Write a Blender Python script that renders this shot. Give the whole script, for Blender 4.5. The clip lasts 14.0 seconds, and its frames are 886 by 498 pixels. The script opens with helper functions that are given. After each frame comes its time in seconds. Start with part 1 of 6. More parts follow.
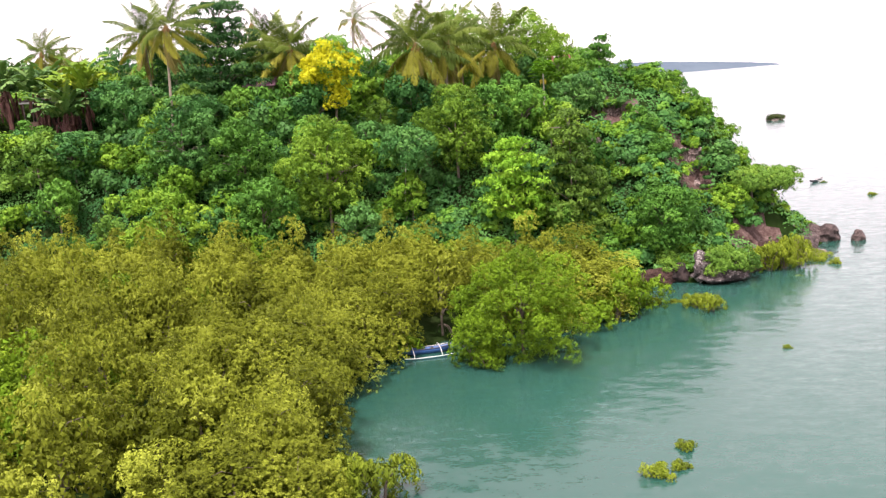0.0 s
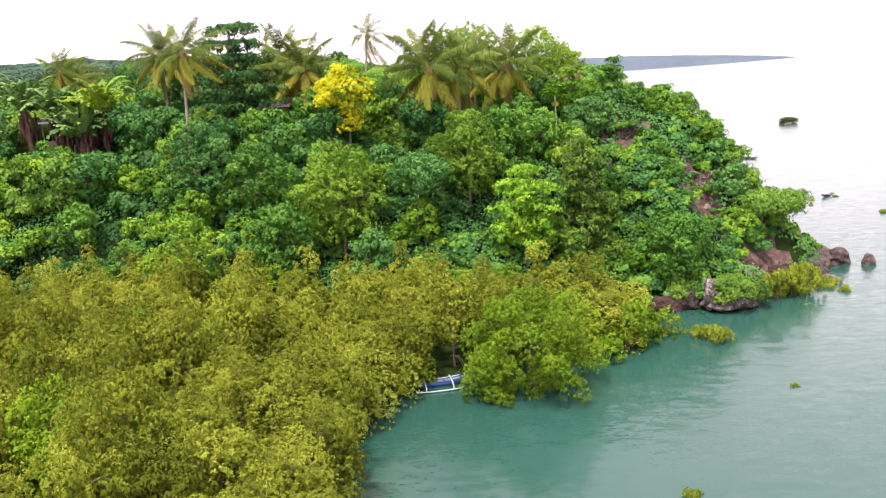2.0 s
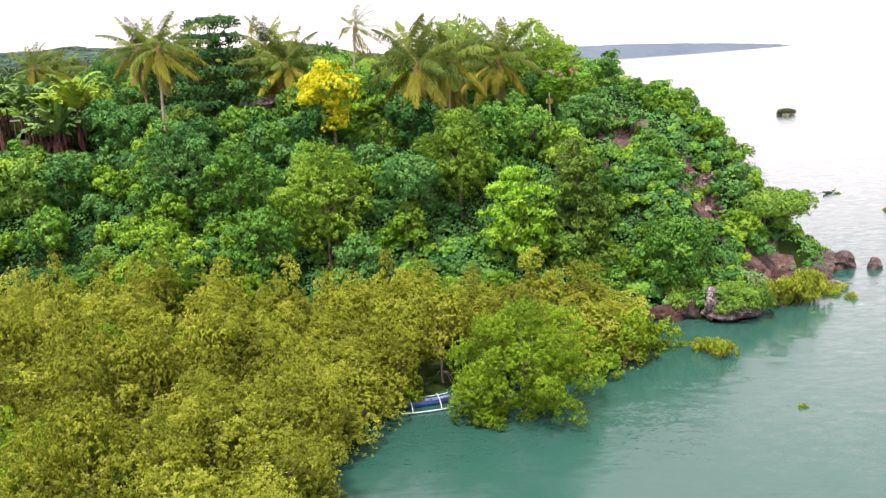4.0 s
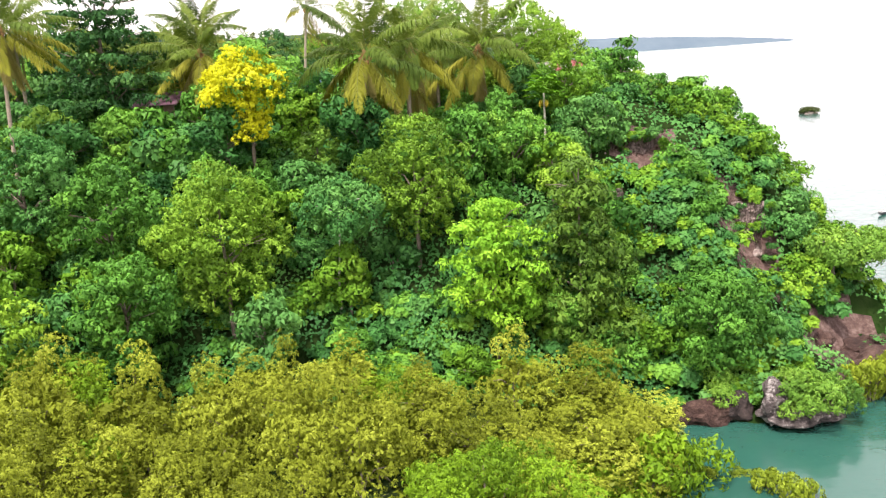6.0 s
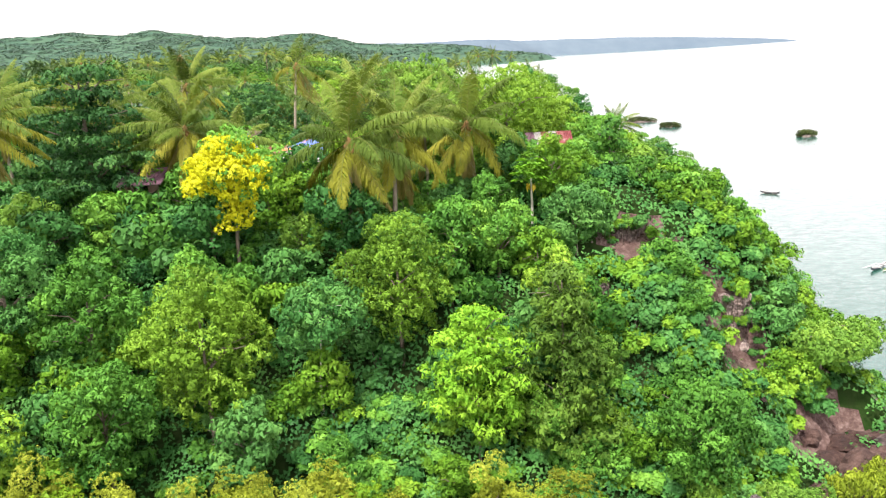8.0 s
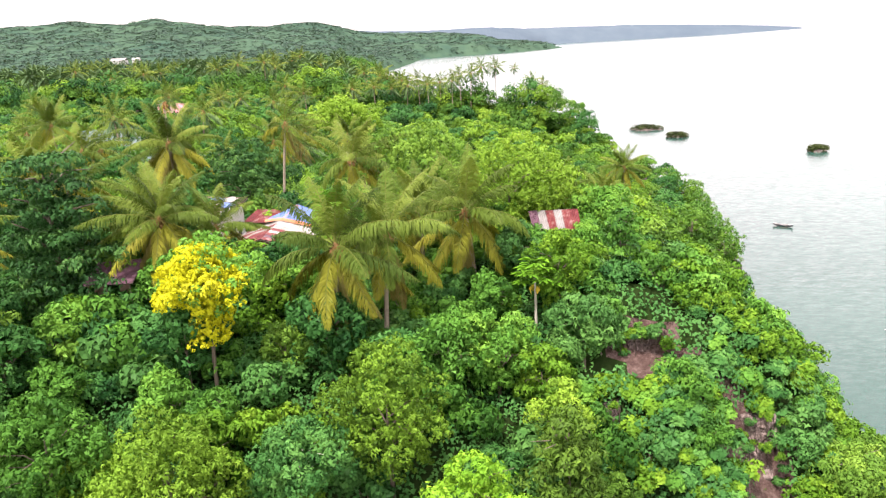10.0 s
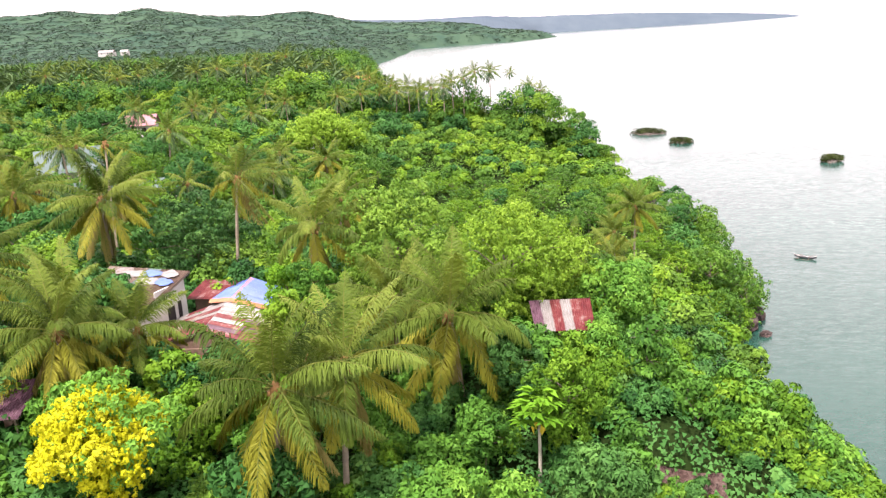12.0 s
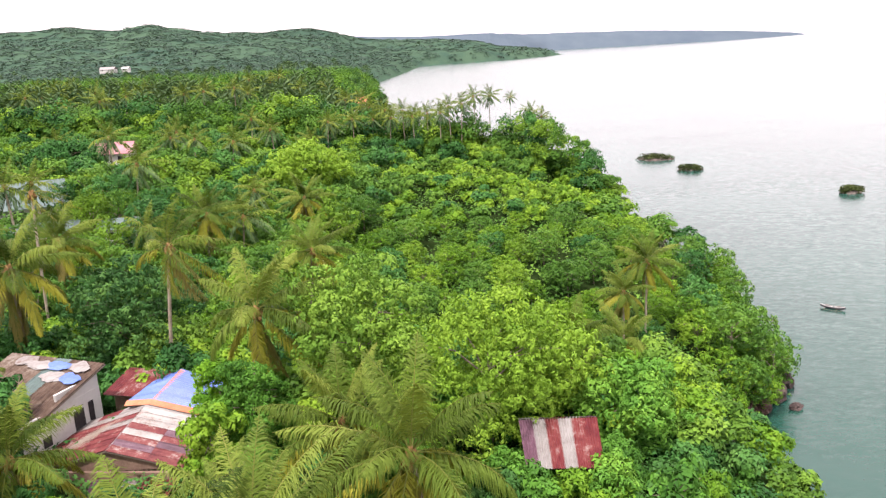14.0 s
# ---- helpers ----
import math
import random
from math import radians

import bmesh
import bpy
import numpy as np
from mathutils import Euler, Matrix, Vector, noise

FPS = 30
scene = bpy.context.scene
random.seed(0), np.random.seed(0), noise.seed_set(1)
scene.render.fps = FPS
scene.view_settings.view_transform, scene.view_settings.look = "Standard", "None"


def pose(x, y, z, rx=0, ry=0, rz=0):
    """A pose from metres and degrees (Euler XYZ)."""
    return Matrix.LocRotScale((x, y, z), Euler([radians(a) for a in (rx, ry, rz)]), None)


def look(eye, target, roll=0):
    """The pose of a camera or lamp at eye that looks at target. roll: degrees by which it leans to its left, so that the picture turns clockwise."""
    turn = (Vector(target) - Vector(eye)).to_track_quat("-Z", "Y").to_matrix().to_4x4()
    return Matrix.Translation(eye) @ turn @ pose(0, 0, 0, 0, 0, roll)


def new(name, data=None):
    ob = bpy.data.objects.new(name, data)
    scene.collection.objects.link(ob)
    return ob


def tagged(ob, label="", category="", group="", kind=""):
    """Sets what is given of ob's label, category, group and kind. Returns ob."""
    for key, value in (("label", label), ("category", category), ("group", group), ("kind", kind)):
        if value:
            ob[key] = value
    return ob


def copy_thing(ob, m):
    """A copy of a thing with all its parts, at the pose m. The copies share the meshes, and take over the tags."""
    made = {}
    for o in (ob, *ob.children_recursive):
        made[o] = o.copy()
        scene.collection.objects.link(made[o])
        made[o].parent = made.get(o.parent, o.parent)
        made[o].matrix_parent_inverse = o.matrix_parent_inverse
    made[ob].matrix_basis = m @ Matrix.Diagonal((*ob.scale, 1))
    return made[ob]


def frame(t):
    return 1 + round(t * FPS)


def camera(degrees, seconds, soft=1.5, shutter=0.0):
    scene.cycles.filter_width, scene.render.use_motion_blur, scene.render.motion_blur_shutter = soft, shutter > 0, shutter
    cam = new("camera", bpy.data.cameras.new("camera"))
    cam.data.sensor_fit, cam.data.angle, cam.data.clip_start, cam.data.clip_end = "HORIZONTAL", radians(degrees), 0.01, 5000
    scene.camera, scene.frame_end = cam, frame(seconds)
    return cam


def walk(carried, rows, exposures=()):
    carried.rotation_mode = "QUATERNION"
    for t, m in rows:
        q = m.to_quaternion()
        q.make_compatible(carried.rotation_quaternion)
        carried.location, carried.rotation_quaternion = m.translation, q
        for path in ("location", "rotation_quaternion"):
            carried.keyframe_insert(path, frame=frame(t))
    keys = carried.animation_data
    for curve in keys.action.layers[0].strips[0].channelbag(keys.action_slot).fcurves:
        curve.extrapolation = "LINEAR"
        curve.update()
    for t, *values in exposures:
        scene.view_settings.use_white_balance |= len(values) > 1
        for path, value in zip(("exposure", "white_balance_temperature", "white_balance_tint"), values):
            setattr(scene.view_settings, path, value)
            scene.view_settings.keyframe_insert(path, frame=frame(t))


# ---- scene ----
cam = camera(57.3, 14.0, soft=1.3)
PATH = [
    (0, (0.978, -1.248, 16.911), (0.83, 0.706, 16.514), -4.0),
    (0.5, (1.002, -1.307, 17.219), (0.833, 0.645, 16.817), -4.0),
    (1, (1.003, -1.447, 17.752), (0.833, 0.504, 17.346), -3.9),
    (1.5, (1.026, -1.507, 18.614), (0.853, 0.443, 18.206), -3.9),
    (2, (1.102, -1.521, 19.781), (0.926, 0.428, 19.368), -3.9),
    (2.5, (1.153, -1.632, 20.622), (0.977, 0.316, 20.205), -4.0),
    (2.7, (1.198, -1.665, 20.824), (1.024, 0.283, 20.406), -4.0),
    (5, (1.982, 10.335, 20.199), (1.818, 12.275, 19.744), -3.9),
    (5.5, (2.672, 16.384, 20.191), (2.491, 18.324, 19.736), -3.8),
    (6, (3.185, 21.647, 20.094), (3.013, 23.586, 19.635), -3.5),
    (6.5, (3.769, 23.966, 19.858), (3.596, 25.906, 19.403), -3.3),
    (7, (4.146, 23.634, 21.224), (3.971, 25.574, 20.771), -3.2),
    (7.5, (4.199, 23.326, 24.174), (4.027, 25.265, 23.718), -3.1),
    (7.7, (4.243, 23.227, 24.98), (4.073, 25.166, 24.52), -3.1),
    (9.8, (4.722, 30.213, 31.414), (4.545, 32.142, 30.919), -3.0),
    (10, (4.671, 30.109, 32.391), (4.491, 32.038, 31.894), -3.1),
    (10.5, (4.692, 29.858, 34.884), (4.514, 31.786, 34.382), -3.0),
    (11, (4.769, 31.441, 35.416), (4.614, 33.37, 34.909), -3.1),
    (11.5, (4.698, 37.071, 35.561), (4.548, 38.996, 35.041), -3.1),
    (12, (4.757, 43.674, 36.041), (4.587, 45.597, 35.516), -3.2),
    (12.5, (4.961, 48.856, 36.404), (4.792, 50.781, 35.888), -3.3),
    (13, (5.224, 53.421, 37.254), (5.047, 55.347, 36.743), -3.3),
    (13.5, (5.423, 56.397, 37.359), (5.232, 58.324, 36.858), -3.2),
    (14, (5.791, 55.551, 37.261), (5.613, 57.482, 36.774), -3.0),
]
walk(cam, [(t, look(eye, target, roll)) for t, eye, target, roll in PATH],
     [(0.0, 0.63, 6450, 26.5), (4.8, 0.65, 6500, 25), (5.6, 0.78, 6500, 19), (6.4, 0.95, 6400, 16), (7.4, 0.97, 6350, 14.5), (9.8, 0.84, 6500, 20.5), (12.0, 0.75, 6550, 24.5), (13.2, 0.6, 6500, 24.5), (14.0, 0.47, 6450, 23.5)])

# ---- light: bright overcast tropical day ----
world = bpy.data.worlds.new("overcast_sky")
scene.world = world
world.use_nodes = True
wt = world.node_tree
sky = wt.nodes.new("ShaderNodeTexSky")
sky.sky_type, sky.sun_disc = "NISHITA", False
sky.sun_elevation, sky.sun_rotation = radians(65), radians(201)
sky.air_density, sky.dust_density = 1.0, 4.0
cloud = wt.nodes.new("ShaderNodeMixRGB")
cloud.inputs[0].default_value = 0.86
dome = wt.nodes.new("ShaderNodeTexGradient")
dome.texture_mapping.mapping_x, dome.texture_mapping.mapping_y, dome.texture_mapping.mapping_z = "Z", "NONE", "NONE"
grey = wt.nodes.new("ShaderNodeValToRGB")
grey.color_ramp.elements[0].color = (19.0, 17.9, 17.4, 1)
grey.color_ramp.elements[1].color = (22.5, 21.3, 21.0, 1)
wt.links.new(dome.outputs["Color"], grey.inputs[0])
wt.links.new(grey.outputs[0], cloud.inputs[2])
wt.links.new(sky.outputs[0], cloud.inputs[1])
bg = wt.nodes["Background"]
wt.links.new(cloud.outputs[0], bg.inputs[0])
bg.inputs[1].default_value = 0.074
sun_data = bpy.data.lights.new("sun", "SUN")
sun_data.energy, sun_data.angle, sun_data.color = 4.2, radians(6), (1.0, 0.94, 0.84)
sun = new("sun", sun_data)
# rotation 201 of the sky: the light comes from behind and above the first eye
sun.matrix_world = look((0, 0, 200), (34, 88, 0))

R = np.random.default_rng(7)


# ---- materials ----
def material(name):
    m = bpy.data.materials.new(name)
    m.use_nodes = True
    nt = m.node_tree
    return m, nt, nt.nodes["Principled BSDF"], nt.nodes.new, nt.links.new


def ramp(nt, stops):
    r = nt.nodes.new("ShaderNodeValToRGB")
    e = r.color_ramp.elements
    while len(e) < len(stops):
        e.new(0.5)
    for el, (p, c) in zip(e, stops):
        el.position, el.color = p, (*c, 1)
    return r


def noise_node(nt, scale, detail=4.0, rough=0.55, coords="Object"):
    tc = nt.nodes.new("ShaderNodeTexCoord")
    n = nt.nodes.new("ShaderNodeTexNoise")
    n.inputs["Scale"].default_value, n.inputs["Detail"].default_value = scale, detail
    n.inputs["Roughness"].default_value = rough
    nt.links.new(tc.outputs[coords], n.inputs["Vector"])
    return n


def leaf_material(name, dark, mid, light, through_mix=0.3, odd=None, odd_share=0.0, rough=0.45):
    """Leaves: every leaf, every clump and every plant differ a little; some light passes through."""
    m, nt, p, node, link = material(name)
    geo, info = node("ShaderNodeNewGeometry"), node("ShaderNodeObjectInfo")
    att = node("ShaderNodeAttribute")
    att.attribute_name = "tint"
    a = node("ShaderNodeMath"); a.operation = "MULTIPLY_ADD"; a.inputs[1].default_value = 0.09
    link(geo.outputs["Random Per Island"], a.inputs[0])
    b = node("ShaderNodeMath"); b.operation = "MULTIPLY_ADD"; b.inputs[1].default_value = 0.52
    link(att.outputs["Fac"], b.inputs[0])
    c = node("ShaderNodeMath"); c.operation = "MULTIPLY"; c.inputs[1].default_value = 0.28
    link(info.outputs["Random"], c.inputs[0]); link(c.outputs[0], b.inputs[2]); link(b.outputs[0], a.inputs[2])
    stops = [(0.1, [c * 0.66 for c in dark]), (0.5, [c * 0.88 for c in mid]), (0.9, light)]
    r = ramp(nt, stops)
    link(a.outputs[0], r.inputs[0])
    col = r.outputs[0]
    if odd:
        g = node("ShaderNodeMath"); g.operation = "LESS_THAN"; g.inputs[1].default_value = odd_share
        fr = node("ShaderNodeMath"); fr.operation = "MULTIPLY"; fr.inputs[1].default_value = 37.13
        f2 = node("ShaderNodeMath"); f2.operation = "FRACT"
        link(geo.outputs["Random Per Island"], fr.inputs[0]); link(fr.outputs[0], f2.inputs[0]); link(f2.outputs[0], g.inputs[0])
        mx = node("ShaderNodeMixRGB"); mx.inputs[2].default_value = (*odd, 1)
        link(g.outputs[0], mx.inputs[0]); link(col, mx.inputs[1])
        col = mx.outputs[0]
    link(col, p.inputs["Base Color"])
    p.inputs["Roughness"].default_value = rough
    p.inputs["Specular IOR Level"].default_value = 0.06
    tr = node("ShaderNodeBsdfTranslucent")
    gain = node("ShaderNodeMixRGB"); gain.blend_type = "MULTIPLY"; gain.inputs[0].default_value = 1
    gain.inputs[2].default_value = (1.5, 1.35, 0.7, 1)
    link(col, gain.inputs[1]); link(gain.outputs[0], tr.inputs[0])
    mix = node("ShaderNodeMixShader"); mix.inputs[0].default_value = through_mix * 0.45
    link(p.outputs[0], mix.inputs[1]); link(tr.outputs[0], mix.inputs[2])
    link(mix.outputs[0], nt.nodes["Material Output"].inputs[0])
    return m


def rough_material(name, stops, scale, fine, bump=0.4, rough=0.85, metal=0.0, coords="Object", dist=0.05, spec=0.4):
    """A mottled surface: coarse stains, fine grain and relief."""
    m, nt, p, node, link = material(name)
    n1, n2 = noise_node(nt, scale, 5, coords=coords), noise_node(nt, fine, 6, 0.65, coords=coords)
    info = node("ShaderNodeObjectInfo")
    mx = node("ShaderNodeMath"); mx.operation = "MULTIPLY_ADD"; mx.inputs[1].default_value = 0.45
    off = node("ShaderNodeMath"); off.operation = "MULTIPLY_ADD"; off.inputs[1].default_value = 0.12
    link(info.outputs["Random"], off.inputs[0])
    h = node("ShaderNodeMath"); h.operation = "MULTIPLY"; h.inputs[1].default_value = 0.55
    link(n1.outputs[0], h.inputs[0]); link(h.outputs[0], off.inputs[2])
    link(n2.outputs[0], mx.inputs[0]); link(off.outputs[0], mx.inputs[2])
    r = ramp(nt, stops)
    link(mx.outputs[0], r.inputs[0]); link(r.outputs[0], p.inputs["Base Color"])
    p.inputs["Roughness"].default_value, p.inputs["Metallic"].default_value = rough, metal
    p.inputs["Specular IOR Level"].default_value = spec
    bp = node("ShaderNodeBump"); bp.inputs["Strength"].default_value, bp.inputs["Distance"].default_value = bump, dist
    link(n2.outputs[0], bp.inputs["Height"]); link(bp.outputs[0], p.inputs["Normal"])
    return m


M = {}
M["mangrove"] = leaf_material("mangrove_leaf", (0.090, 0.118, 0.008), (0.225, 0.276, 0.024), (0.355, 0.415, 0.052), 0.26)
M["mangrove_green"] = leaf_material("mangrove_green_leaf", (0.070, 0.150, 0.008), (0.145, 0.265, 0.013), (0.25, 0.38, 0.022), 0.24)
M["mangrove_lime"] = leaf_material("young_mangrove_leaf", (0.095, 0.150, 0.012), (0.185, 0.255, 0.020), (0.300, 0.375, 0.034), 0.26)
M["broad"] = leaf_material("broad_leaf", (0.040, 0.138, 0.022), (0.102, 0.270, 0.035), (0.218, 0.420, 0.055), 0.24)
M["dark"] = leaf_material("dark_leaf", (0.018, 0.082, 0.021), (0.050, 0.166, 0.037), (0.112, 0.272, 0.058), 0.18)
M["teal"] = leaf_material("large_dark_leaf", (0.030, 0.106, 0.026), (0.076, 0.208, 0.046), (0.160, 0.335, 0.072), 0.2)
M["vine"] = leaf_material("vine_leaf", (0.046, 0.142, 0.012), (0.118, 0.262, 0.021), (0.240, 0.392, 0.034), 0.22)
M["lime"] = leaf_material("lime_leaf", (0.070, 0.215, 0.014), (0.150, 0.350, 0.024), (0.275, 0.490, 0.038), 0.28)
M["cone"] = leaf_material("deep_olive_leaf", (0.048, 0.110, 0.016), (0.100, 0.195, 0.025), (0.190, 0.305, 0.038), 0.2)
M["ochre"] = leaf_material("olive_leaf", (0.058, 0.150, 0.022), (0.125, 0.262, 0.034), (0.225, 0.375, 0.050), 0.24)
M["feather"] = leaf_material("feathery_leaf", (0.072, 0.165, 0.018), (0.158, 0.305, 0.028), (0.268, 0.430, 0.046), 0.26)
M["acacia"] = leaf_material("deep_green_leaf", (0.014, 0.056, 0.018), (0.042, 0.125, 0.032), (0.135, 0.275, 0.058), 0.18)
M["flower"] = leaf_material("yellow_blossom", (0.56, 0.58, 0.014), (0.64, 0.65, 0.018), (0.76, 0.75, 0.06), 0.4)
M["palm"] = leaf_material("palm_frond", (0.044, 0.088, 0.014), (0.115, 0.180, 0.026), (0.240, 0.305, 0.056), 0.3)
M["young_palm"] = leaf_material("young_frond", (0.070, 0.125, 0.020), (0.150, 0.225, 0.038), (0.280, 0.350, 0.070), 0.26)
M["palm_dry"] = leaf_material("dry_frond", (0.15, 0.125, 0.035), (0.27, 0.235, 0.070), (0.39, 0.35, 0.12), 0.2)
M["palm_old"] = leaf_material("yellowing_frond", (0.13, 0.150, 0.014), (0.25, 0.260, 0.028), (0.40, 0.39, 0.065), 0.3)
M["rib"] = leaf_material("frond_rib", (0.10, 0.125, 0.028), (0.165, 0.190, 0.042), (0.26, 0.27, 0.070), 0.1)
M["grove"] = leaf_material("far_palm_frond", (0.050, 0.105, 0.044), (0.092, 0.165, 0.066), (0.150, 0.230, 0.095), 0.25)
M["banana"] = leaf_material("banana_leaf", (0.050, 0.130, 0.036), (0.115, 0.235, 0.064), (0.260, 0.375, 0.110), 0.32)
M["banana_pale"] = leaf_material("yellow_green_banana_leaf", (0.090, 0.190, 0.018), (0.190, 0.320, 0.030), (0.400, 0.480, 0.040), 0.3)
M["woods"] = leaf_material("woodland_leaf", (0.034, 0.108, 0.018), (0.078, 0.195, 0.028), (0.165, 0.310, 0.042), 0.2)
# paled towards blue-grey: the haze of distance is put into this leaf colour
M["far"] = leaf_material("hazed_woodland_leaf", (0.052, 0.098, 0.076), (0.064, 0.116, 0.084), (0.080, 0.138, 0.090), 0.3)
M["bark"] = rough_material("grey_brown_bark", [(0.3, (0.06, 0.045, 0.032)), (0.6, (0.16, 0.13, 0.10)), (0.8, (0.27, 0.23, 0.18))], 1.2, 14, 0.6)
M["pale_bark"] = rough_material("pale_bark", [(0.3, (0.30, 0.27, 0.21)), (0.6, (0.52, 0.49, 0.41)), (0.8, (0.66, 0.63, 0.55))], 1.5, 18, 0.4)
M["palm_bark"] = rough_material("palm_bark", [(0.3, (0.15, 0.12, 0.09)), (0.6, (0.30, 0.25, 0.19)), (0.8, (0.42, 0.37, 0.29))], 2.0, 20, 0.6)
M["banana_stem"] = rough_material("banana_stem", [(0.3, (0.04, 0.018, 0.015)), (0.6, (0.10, 0.042, 0.034)), (0.8, (0.17, 0.12, 0.06))], 2.0, 12, 0.4)
M["rock"] = rough_material("weathered_limestone", [(0.30, (0.016, 0.013, 0.013)), (0.48, (0.070, 0.053, 0.047)), (0.60, (0.17, 0.135, 0.12)), (0.76, (0.38, 0.34, 0.31))], 0.9, 4.5, 1.0, 0.9, dist=0.25)
M["crag"] = rough_material("streaked_dark_limestone", [(0.34, (0.014, 0.012, 0.013)), (0.5, (0.048, 0.038, 0.037)), (0.60, (0.12, 0.098, 0.094)), (0.70, (0.42, 0.38, 0.36))], 1.6, 6.5, 1.0, 0.9, dist=0.25)
M["root"] = rough_material("dark_root", [(0.3, (0.025, 0.018, 0.014)), (0.7, (0.09, 0.065, 0.05))], 2, 12, 0.5)
M["boulder"] = rough_material("dark_brown_boulder", [(0.34, (0.012, 0.009, 0.009)), (0.52, (0.046, 0.031, 0.028)), (0.70, (0.15, 0.11, 0.10))], 1.1, 5.0, 1.0, 0.8, dist=0.25)
M["red_rock"] = rough_material("reddish_shore_rock", [(0.34, (0.012, 0.006, 0.005)), (0.52, (0.044, 0.021, 0.016)), (0.70, (0.108, 0.064, 0.050))], 1.1, 5.0, 1.0, 0.9, dist=0.25)
M["bare"] = rough_material("bare_cliff_soil", [(0.30, (0.018, 0.009, 0.007)), (0.46, (0.052, 0.028, 0.023)), (0.58, (0.094, 0.056, 0.047)), (0.74, (0.20, 0.145, 0.125))], 1.4, 5.0, 0.9, 0.95, dist=0.2)
def face_material():
    """Weathered rock with streaks that run down it."""
    m, nt, p, node, link = material("streaked_rock_face")
    tc, mp = node("ShaderNodeTexCoord"), node("ShaderNodeMapping")
    mp.inputs["Scale"].default_value = (2.4, 2.4, 0.55)
    link(tc.outputs["Object"], mp.inputs["Vector"])
    n1, n2 = noise_node(nt, 1.1, 6, 0.65), noise_node(nt, 5.0, 6, 0.7)
    link(mp.outputs[0], n1.inputs["Vector"])
    h = node("ShaderNodeMath"); h.operation = "MULTIPLY_ADD"; h.inputs[1].default_value = 0.4
    g_ = node("ShaderNodeMath"); g_.operation = "MULTIPLY"; g_.inputs[1].default_value = 0.6
    link(n1.outputs[0], g_.inputs[0]); link(n2.outputs[0], h.inputs[0]); link(g_.outputs[0], h.inputs[2])
    r = ramp(nt, [(0.34, (0.025, 0.018, 0.017)), (0.46, (0.14, 0.102, 0.09)), (0.55, (0.29, 0.225, 0.20)), (0.68, (0.48, 0.41, 0.37))])
    link(h.outputs[0], r.inputs[0]); link(r.outputs[0], p.inputs["Base Color"])
    p.inputs["Roughness"].default_value = 0.95
    bp = node("ShaderNodeBump"); bp.inputs["Strength"].default_value, bp.inputs["Distance"].default_value = 1.0, 0.2
    link(n2.outputs[0], bp.inputs["Height"]); link(bp.outputs[0], p.inputs["Normal"])
    return m


M["face"] = face_material()
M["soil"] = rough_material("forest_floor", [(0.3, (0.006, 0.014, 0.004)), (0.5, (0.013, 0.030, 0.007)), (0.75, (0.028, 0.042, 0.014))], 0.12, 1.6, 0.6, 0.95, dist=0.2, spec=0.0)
# the blue-green shift of these stops paints distance haze onto the hills
M["hill"] = rough_material("hazed_hill_scrub", [(0.40, (0.034, 0.068, 0.054)), (0.47, (0.041, 0.080, 0.059)), (0.53, (0.049, 0.092, 0.063)), (0.62, (0.060, 0.106, 0.068))], 0.009, 0.05, 0.45, 1.0, dist=4.0, spec=0.0)
# the farthest coast gets its haze from this blue-grey base colour
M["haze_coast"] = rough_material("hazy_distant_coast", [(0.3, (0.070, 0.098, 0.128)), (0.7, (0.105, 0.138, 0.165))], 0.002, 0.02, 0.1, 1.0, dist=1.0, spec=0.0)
M["islet"] = leaf_material("islet_scrub", (0.026, 0.040, 0.012), (0.052, 0.074, 0.020), (0.090, 0.115, 0.032), 0.1)
M["roof_red"] = rough_material("rusty_red_iron_sheet", [(0.3, (0.055, 0.012, 0.014)), (0.5, (0.135, 0.021, 0.025)), (0.62, (0.19, 0.045, 0.042)), (0.74, (0.34, 0.28, 0.26))], 1.1, 5, 0.3, 0.6, 0.1)
M["roof_white"] = rough_material("galvanised_iron_sheet", [(0.3, (0.105, 0.043, 0.034)), (0.42, (0.186, 0.124, 0.105)), (0.52, (0.260, 0.242, 0.229)), (0.78, (0.360, 0.347, 0.335))], 1.3, 6, 0.2, 0.5, 0.2)
M["roof_blue"] = rough_material("blue_painted_sheet", [(0.3, (0.06, 0.11, 0.33)), (0.6, (0.12, 0.20, 0.50)), (0.85, (0.22, 0.31, 0.60))], 0.7, 6, 0.15, 0.45)
M["ridge_orange"] = rough_material("orange_ridge_cap", [(0.3, (0.357, 0.111, 0.051)), (0.6, (0.561, 0.204, 0.102)), (0.85, (0.612, 0.323, 0.212))], 1.0, 7, 0.2, 0.6)
M["roof_brown"] = rough_material("brown_rusted_roof", [(0.36, (0.024, 0.014, 0.010)), (0.5, (0.072, 0.044, 0.030)), (0.62, (0.12, 0.085, 0.062)), (0.75, (0.24, 0.21, 0.18))], 0.6, 4, 0.4, 0.85)
M["roof_purple"] = rough_material("faded_purple_sheet", [(0.3, (0.048, 0.020, 0.032)), (0.6, (0.136, 0.068, 0.096)), (0.85, (0.240, 0.176, 0.200))], 0.8, 6, 0.2, 0.6)
M["roof_grey"] = rough_material("grey_green_roof", [(0.3, (0.055, 0.085, 0.080)), (0.6, (0.105, 0.155, 0.145)), (0.85, (0.155, 0.200, 0.188))], 0.4, 3, 0.2, 0.7)
M["roof_pink"] = rough_material("pink_red_roof", [(0.3, (0.210, 0.056, 0.070)), (0.6, (0.364, 0.168, 0.182)), (0.85, (0.434, 0.294, 0.294))], 0.4, 3, 0.2, 0.7)
